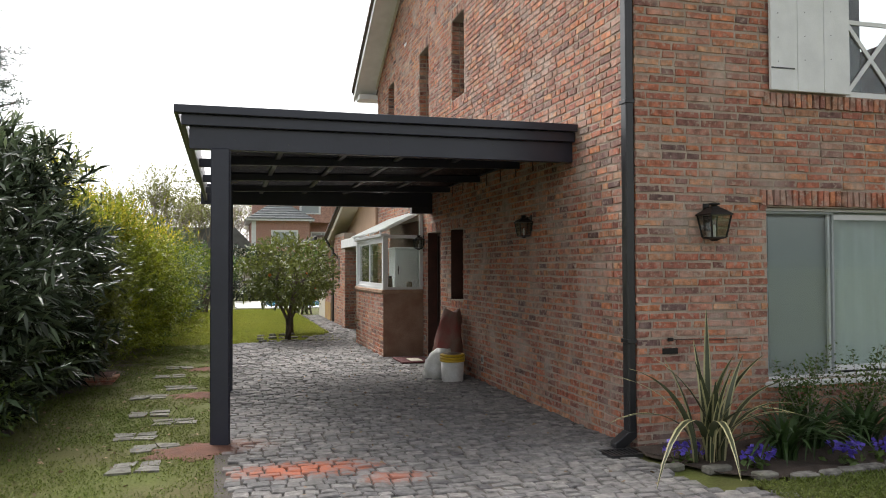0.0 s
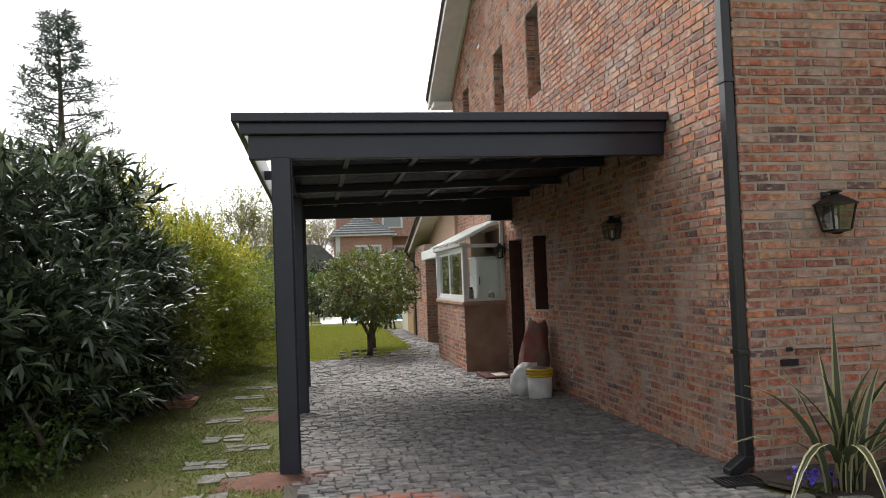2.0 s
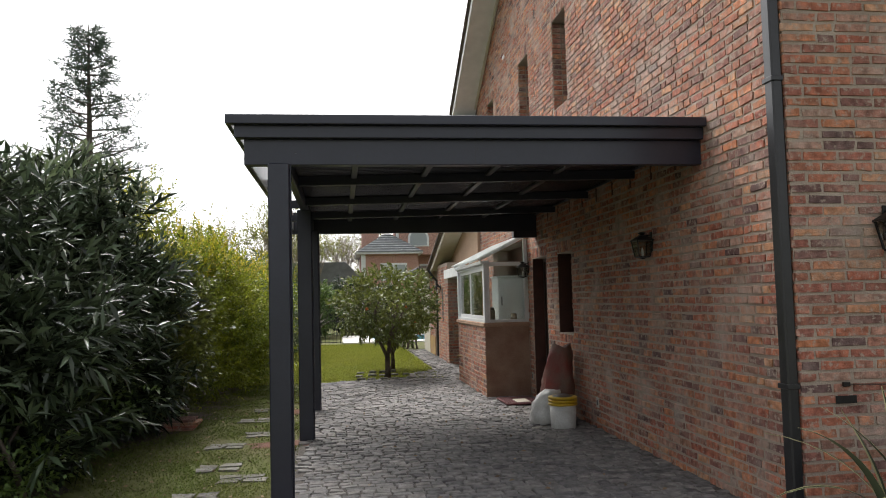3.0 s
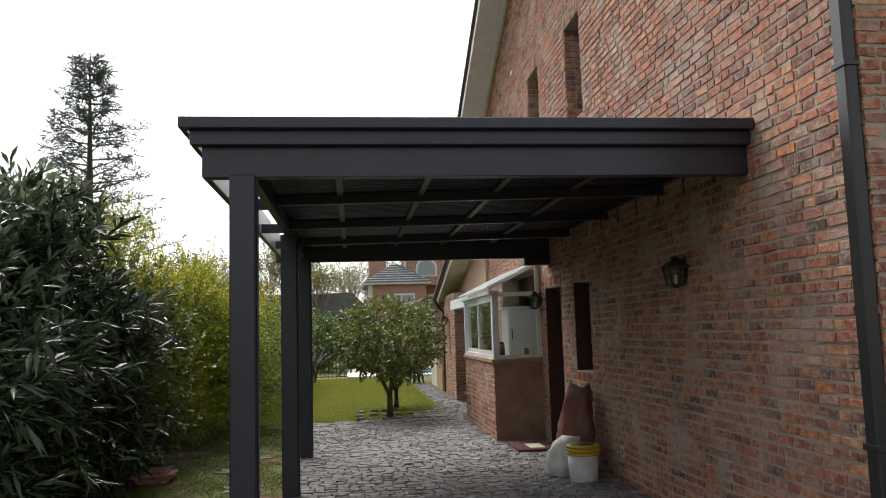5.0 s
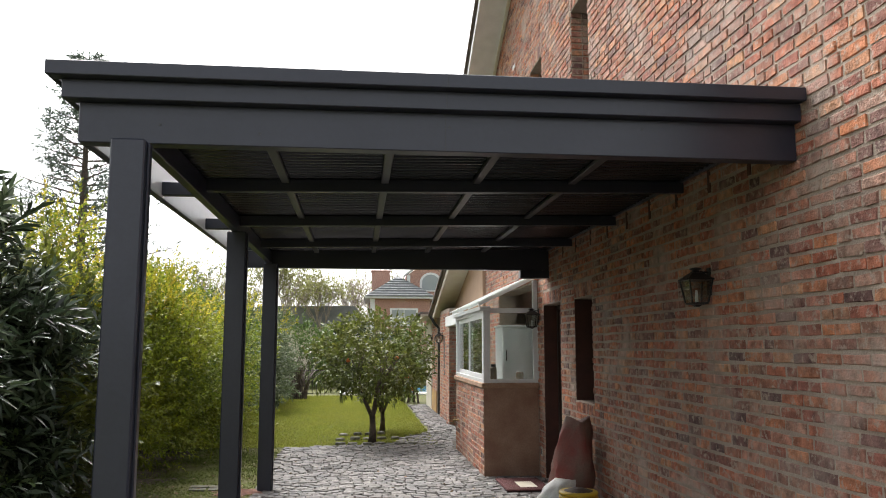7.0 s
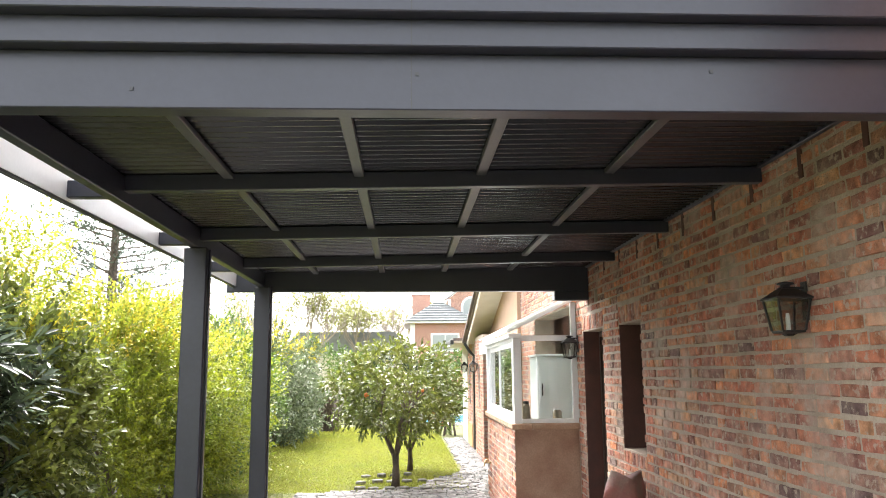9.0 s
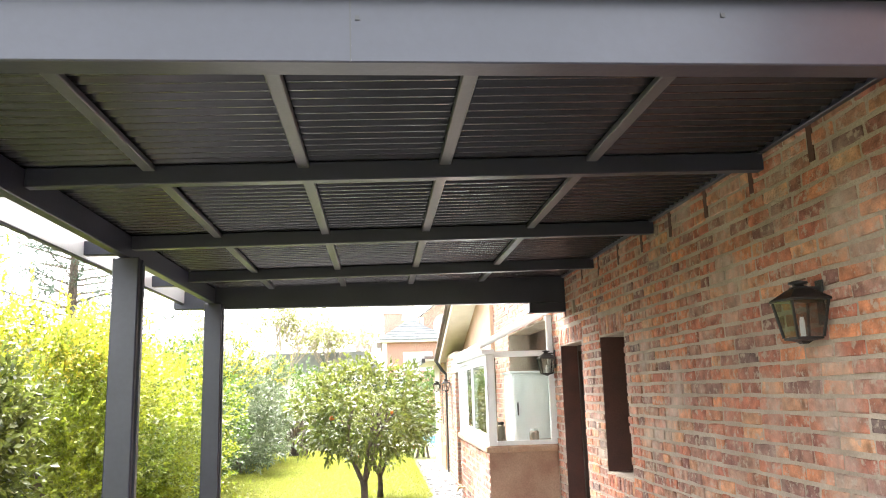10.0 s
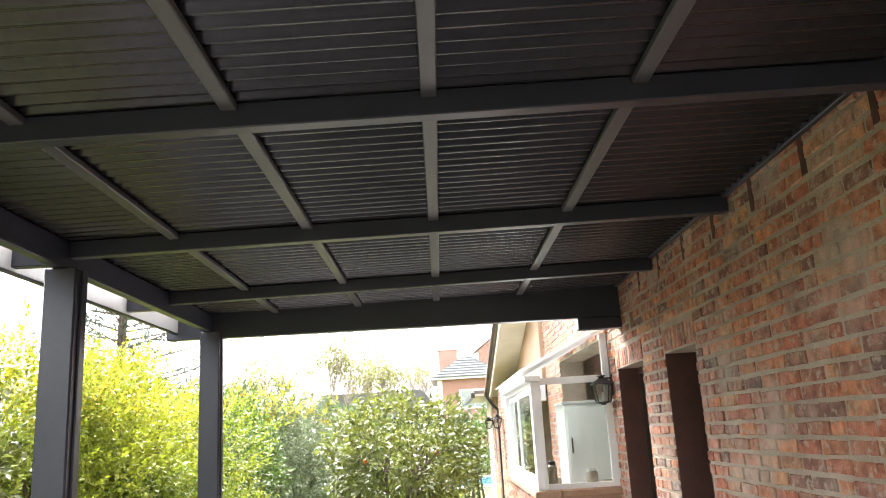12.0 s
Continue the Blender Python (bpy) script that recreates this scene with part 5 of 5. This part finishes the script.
for x, y, n, s in ((4.8, 5.95, 60, 0.58), (5.7, 6.1, 55, 0.6), (6.4, 6.0, 50, 0.55), (5.25, 6.15, 50, 0.58)):
    t = thing("agapanthus_clump", (x, y, 0.04), "arching green strap-leaved clump in the bed", "plant", "strap-leaved clumps in the bed")
    sh = Shape()
    for k in range(n):
        blade(sh, (x + rng.uniform(-0.06, 0.06), y + rng.uniform(-0.06, 0.06), 0.03), rng.uniform(0, 6.28), s * rng.uniform(0.7, 1.15), 0.024, rng.uniform(0.7, 1.7), rng, 7)
    part("leaves", sh, STRAP_LEAF, t, smooth=True)
nrp = np.random.default_rng(5)
for x, y in ((3.98, 6.1), (4.38, 5.78), (5.15, 5.72), (5.55, 5.72), (5.85, 5.75), (6.05, 5.8)):
    t = thing("pansy_plant", (x, y, 0.04), "low pansy plant with violet-blue flowers", "flowers", "violet pansies in the bed")
    c = np.array([x, y, 0.05]) + nrp.normal(0, 1, (26, 3)) * [0.06, 0.05, 0.02]
    part("leaves", leaves_mesh("leaves", GREEN, c, nrp.normal(0, 1, (26, 3)) + [0, 0, 0.4], 0.075, 0.05, nrp), GREEN, t)
    c = np.repeat(np.array([x, y, 0.15]) + nrp.normal(0, 1, (15, 3)) * [0.075, 0.05, 0.03], 6, 0)
    tagged(part("flower_heads", leaves_mesh("flower_heads", PETAL, c, nrp.normal(0, 1, c.shape) + [0, -0.8, 0.2], 0.04, 0.045, nrp), PETAL, t, "violet-blue petals"), kind="stuff")
for x, y, h, s in ((5.35, 6.35, 0.75, 41), (5.95, 6.35, 0.75, 42), (6.75, 6.3, 0.85, 43)):
    rg, nr2 = random.Random(s), np.random.default_rng(s)
    t = thing("wiry_shrub", (x, y, 0.04), "thin wiry shrub with tiny leaves before the window", "shrub", "wiry shrubs in the bed")
    sh, at, way = Shape(), [], []
    for k in range(14):
        a = rg.uniform(0, 6.28)
        foot, head = Vector((x, y, 0.03)), Vector((x + math.cos(a) * rg.uniform(0.1, 0.35), y - 0.02 + math.sin(a) * 0.14, h * rg.uniform(0.7, 1.2)))
        sh.tube([foot, foot.lerp(head, 0.5) + Vector((0, 0, 0.06)), head], [0.006, 0.004, 0.002], 4)
        for j in range(75):
            q = foot.lerp(head, rg.uniform(0.4, 1.0))
            at.append(q + Vector((rg.gauss(0, 0.035), rg.gauss(0, 0.03), rg.gauss(0, 0.03)))); way.append((rg.gauss(0, 1), rg.gauss(0, 1), 0.8))
    part("stems", sh, TWIG, t)
    part("leaves", leaves_mesh("leaves", GREEN, np.array(at), np.array(way), 0.042, 0.02, nr2), GREEN, t)

# ---- grass ----
nr = np.random.default_rng(3)


def grass(name, x0, x1, y0, y1, n, h, z, label, mat=BLADE):
    p = np.stack([nr.uniform(x0, x1, n), nr.uniform(y0, y1, n), np.full(n, z)], 1)
    keep = ~((p[:, 0] > 0.47 - 0.015 * (p[:, 1] - 8)) & (p[:, 1] < 17.25)) & ~((p[:, 0] > 2.9) & (p[:, 1] > 16)) | (p[:, 0] > 3.9)
    if x0 < 0 and y1 < 18:
        u, w = p[:, 0], p[:, 1]
        lush = 0.55 + 0.2 * np.sin(3.1 * u + 1.7 * w) + 0.18 * np.sin(-2.2 * u + 4.3 * w + 1) + 0.15 * np.sin(7.7 * u + 5.1 * w + 2) + 0.12 * np.sin(-11 * u + 9 * w)
        keep &= nr.uniform(0, 1, n) < lush
    p = p[keep]
    tagged(new(name, leaves_mesh(name, mat, p, nr.normal(0, 0.6, p.shape) * [1, 1, 0.2] + [0, 0, 0.8], h, 0.009, nr, 0.1, 0.2)), label, "grass", kind="stuff")


grass("grass_blades", -2.6, 0.5, 4.5, 17.3, 150000, 0.03, 0.0, "short patchy grass blades beside the drive")
# far lawn beyond the drive, in the grass colour with sun painted in
grass("grass_blades", -1.6, 2.95, 17.25, 31.0, 130000, 0.05, 0.0, "short lush lawn grass blades with sunlight put into their colour", LUSH_LIT)
grass("grass_blades", 4.05, 8.0, 4.5, 5.44, 22000, 0.04, 0.03, "mossy grass blades before the bed")
rt = random.Random(61)
for k in range(16):
    x, y = 1.25 + (k % 6) * 0.24 + rt.uniform(-0.05, 0.05), 17.45 + (k // 6) * 0.75 + rt.uniform(-0.08, 0.08)
    o = [(x + math.cos(a) * rt.uniform(0.07, 0.11), y + math.sin(a) * rt.uniform(0.06, 0.1)) for a in (0.3, 1.4, 2.6, 3.6, 4.7, 5.6)]
    s = Shape().prism(o, "z", 0.0, 0.05 + rt.uniform(0, 0.02))
    tagged(new("loose_stone", s.mesh("loose_stone", SLAB, 0.012)), "flat grey stone set in the grass by the orange tree", "stone", "stones round the orange trees")
vp = thing("wall_vent", (WX, 15.3, 5.9), "small white vent cover high on the gable wall", "vent")
part("cover", Shape().box(WX - 0.02, WX - 0.009, 15.22, 15.38, 5.88, 5.94), WHITE, vp, bevel=0.003)
# fallen leaves and crumbs of soil
q = np.stack([nr.uniform(-2.2, 3.7, 900), nr.uniform(5.2, 16.5, 900), np.full(900, 0.036)], 1)
q = q[(q[:, 0] < 0.35) | (nr.uniform(0, 1, 900) < 0.25)]
q[:, 2] = np.where(q[:, 0] < 0.45, 0.02, 0.040)
tagged(new("fallen_leaves", leaves_mesh("fallen_leaves", material("dry_leaf", (0.16, 0.10, 0.06), 0.8, second=(0.28, 0.21, 0.13), scale=3, islands=0.5), q, nr.normal(0, 1, q.shape) * [1, 1, 0.15], 0.05, 0.026, nr)), "scattered dry brown leaves on grass and setts", "leaves", kind="stuff")
# loose earth at the post's foot
for x, y, r in ((0.3, 7.7, 0.42), (0.25, 10.75, 0.35), (0.25, 13.3, 0.3)):
    s = Shape()
    for k in range(5):
        for a in range(18):
            rr = r * (1 - k / 4.5) * (1 + 0.2 * math.sin(a * 2.3 + x * 9))
            s.v.append((x + rr * 1.15 * math.cos(a * math.pi / 9), y + rr * 0.8 * math.sin(a * math.pi / 9), 0.004 + 0.009 * k + 0.004 * math.sin(a * 3.1 + k * 2)))
    s.f = [(k * 18 + a, k * 18 + (a + 1) % 18, k * 18 + 18 + (a + 1) % 18, k * 18 + 18 + a) for k in range(4) for a in range(18)] + [tuple(range(72, 90))]
    tagged(new("loose_earth", s.mesh("loose_earth", material("red_earth", (0.10, 0.045, 0.03), 0.95, second=(0.16, 0.07, 0.045), scale=9, fine=90, bump=1.0), smooth=True)), "loose reddish earth heaped round the post's foot", "soil", kind="stuff")

# ---- bricks ----
rng = random.Random(30)
side_place = lambda u, d, z: (WX + d, u, z)
front_place = lambda u, d, z: (u, WY + d, z)
lintels = [(h[0] - 0.03, h[1] + 0.03, h[3] + 0.008, h[3] + 0.165) for h in SIDE_HOLES[:5]]
sills = [(h[0] - 0.02, h[1] + 0.02, h[2] - 0.12, h[2] - 0.008) for h in SIDE_HOLES[1:5]]
slots = [(8.36 + k * 0.54, 8.405 + k * 0.54, 2.66, 2.83) for k in range(9)] + [(13.08, 13.14, 5.80, 5.95)]
gable = lambda z: (WY if z < EAVE_Z else RIDGE_Y - (RIDGE_Z - z) / (RIDGE_Z - EAVE_Z) * 5.8, 18.21 if z < EAVE_Z else RIDGE_Y + (RIDGE_Z - z) / (RIDGE_Z - EAVE_Z) * 5.8)
cells = list(brick_rows(WY, 18.21, 0.012, 8.6, SIDE_HOLES + lintels + sills + slots, rng, gable, 0.212))
for q in lintels + sills:
    cells += list(soldier(q[0], q[1], q[2] + 0.004, q[3] - 0.006, rng))
brickwork(wall_side, cells, side_place, 31, near=(7.2, 10.0, 0.7, 2.3))
# shallow dark plates paint the shade of the open joist pockets
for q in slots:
    part("joist_pocket", Shape().box(WX - 0.001, WX + 0.0055, q[0] + 0.003, q[1] - 0.003, q[2] + 0.01, q[3]), RECESS_SHADE, wall_side, "old joist pocket, its shade put in as a dark plate")
flint = [(5.11, 8.2, 2.118, 2.27), (5.16, 8.2, 3.02, 3.155)]
cells = list(brick_rows(WX, 10.0, 0.012, 5.4, FRONT_HOLES + flint, rng))
for q in flint:
    cells += list(soldier(q[0], q[1], q[2] + 0.004, q[3] - 0.006, rng))
brickwork(wall_front, cells, lambda u, d, z: (u, WY + d - (0.02 if 5.10 < u and (2.10 < z < 2.28 or 3.01 < z < 3.16) else 0), z), 32, near=(3.86, 5.2, 0.4, 3.0), depth=0.03)
brickwork(parapet, brick_rows(B0, B1, 0.012, 1.13, [], rng), lambda u, d, z: (BX + d, u, z), 33)
brickwork(wing_wall, brick_rows(21.0, 24.85, 0.012, 2.45, [(22.88, 23.62, 0, 3)], rng), lambda u, d, z: (YW + d, u, z), 35)
brickwork(pier, brick_rows(20.5, 20.95, 0.012, 2.05, [], rng), lambda u, d, z: (YW - 0.056 + d, u, z), 36)
brickwork(pier, brick_rows(YW - 0.05, YW + 0.33, 0.012, 2.05, [], rng), lambda u, d, z: (u, 20.494 + d, z), 37)


def jamb(holes, mat, seed):
    """Courses of brick on the far jamb of each opening."""
    v, f, jr = [], [], random.Random(seed)
    for h in holes:
        for z0 in np.arange(h[2] + 0.012, h[3] - 0.06, COURSE):
            for a, b in ((WX + 0.012, WX + 0.13), (WX + 0.144, WX + 0.205)):
                i = len(v)
                v += brick_corners(a, b, z0, z0 + COURSE - JOINT, 0.012, jr, lambda u, d, z: (u, h[1] - 0.010 + d, z), 0.004)
                f += [tuple(i + k for k in q) for q in BRICK_FACES]
    me = bpy.data.meshes.new("jamb_brickwork")
    me.from_pydata(v, [], f)
    me.materials.append(mat)
    ob = new("jamb_brickwork", me)
    ob.parent = wall_side
    tagged(ob, kind="stuff")


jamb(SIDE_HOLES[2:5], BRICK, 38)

# ---- setts ----
rng = random.Random(50)


def in_paving(x, y):
    if y < 17.2 + 0.25 * (x - 0.5):
        return 0.5 - 0.015 * (y - 8) < x < 3.86 and not (y > 14.2 and x > BX - 0.01) and not (x > 3.70 and y < 6.6) or (y < 5.50 - 0.35 * (x - 3.6) and 3.6 <= x < 4.3 and y > 3.6)
    return 2.98 < x < 3.54 and y < 26.5 or (2.2 < x < 3.1 and y < 18.0 + (x - 2.2) * 2)


v, f, single = [], [], 0
SETT_FACES = [(8, 9, 10, 11), (0, 1, 5, 4), (1, 2, 6, 5), (2, 3, 7, 6), (3, 0, 4, 7), (4, 5, 9, 8), (5, 6, 10, 9), (6, 7, 11, 10), (7, 4, 8, 11)]
y = -1.5
while y < 26.5:
    d = rng.uniform(0.098, 0.118)
    x = 0.30 + rng.uniform(0, 0.1)
    while x < 4.3:
        w = rng.uniform(0.10, 0.165)
        wave = 0.045 * math.sin((x - 0.5) * 3.7 + 0.4 * math.sin(y * 0.7))
        cx, cy = x + w / 2, y + d / 2 + wave
        if in_paving(cx, cy):
            h = 0.022 + rng.uniform(0, 0.010) + 0.006 * math.sin(x * 2.1) * math.sin(y * 1.3)
            tilt = rng.uniform(-0.004, 0.004), rng.uniform(-0.004, 0.004)
            q = []
            shift = [(rng.uniform(-0.009, 0.009), rng.uniform(-0.009, 0.009)) for _ in range(4)]
            for zz, inset in ((0.004, 0.004), (h - 0.007, 0.006), (h, 0.012)):
                for (sx, sy), (ex, ey) in zip(((-1, -1), (1, -1), (1, 1), (-1, 1)), shift):
                    q.append((cx + sx * (w / 2 - inset) + ex, cy + sy * (d / 2 - inset) + ey, zz + (tilt[0] * sx + tilt[1] * sy if zz > 0.01 else 0)))
            if single < 295 and 5.6 < cy < 7.5 and 0.5 < cx < 3.6:
                single += 1
                me = bpy.data.meshes.new("sett")
                me.from_pydata(q, [], SETT_FACES)
                me.materials.append(COBBLE)
                ob = new("sett", me)
                ob.parent = pavement
            else:
                i = len(v)
                v += q
                f += [tuple(i + k for k in face) for face in SETT_FACES]
        x += w
    y += d
me = bpy.data.meshes.new("sett_field")
me.from_pydata(v, [], f)
me.materials.append(COBBLE)
ob = new("sett_field", me)
ob.parent = pavement
tagged(ob, kind="stuff")
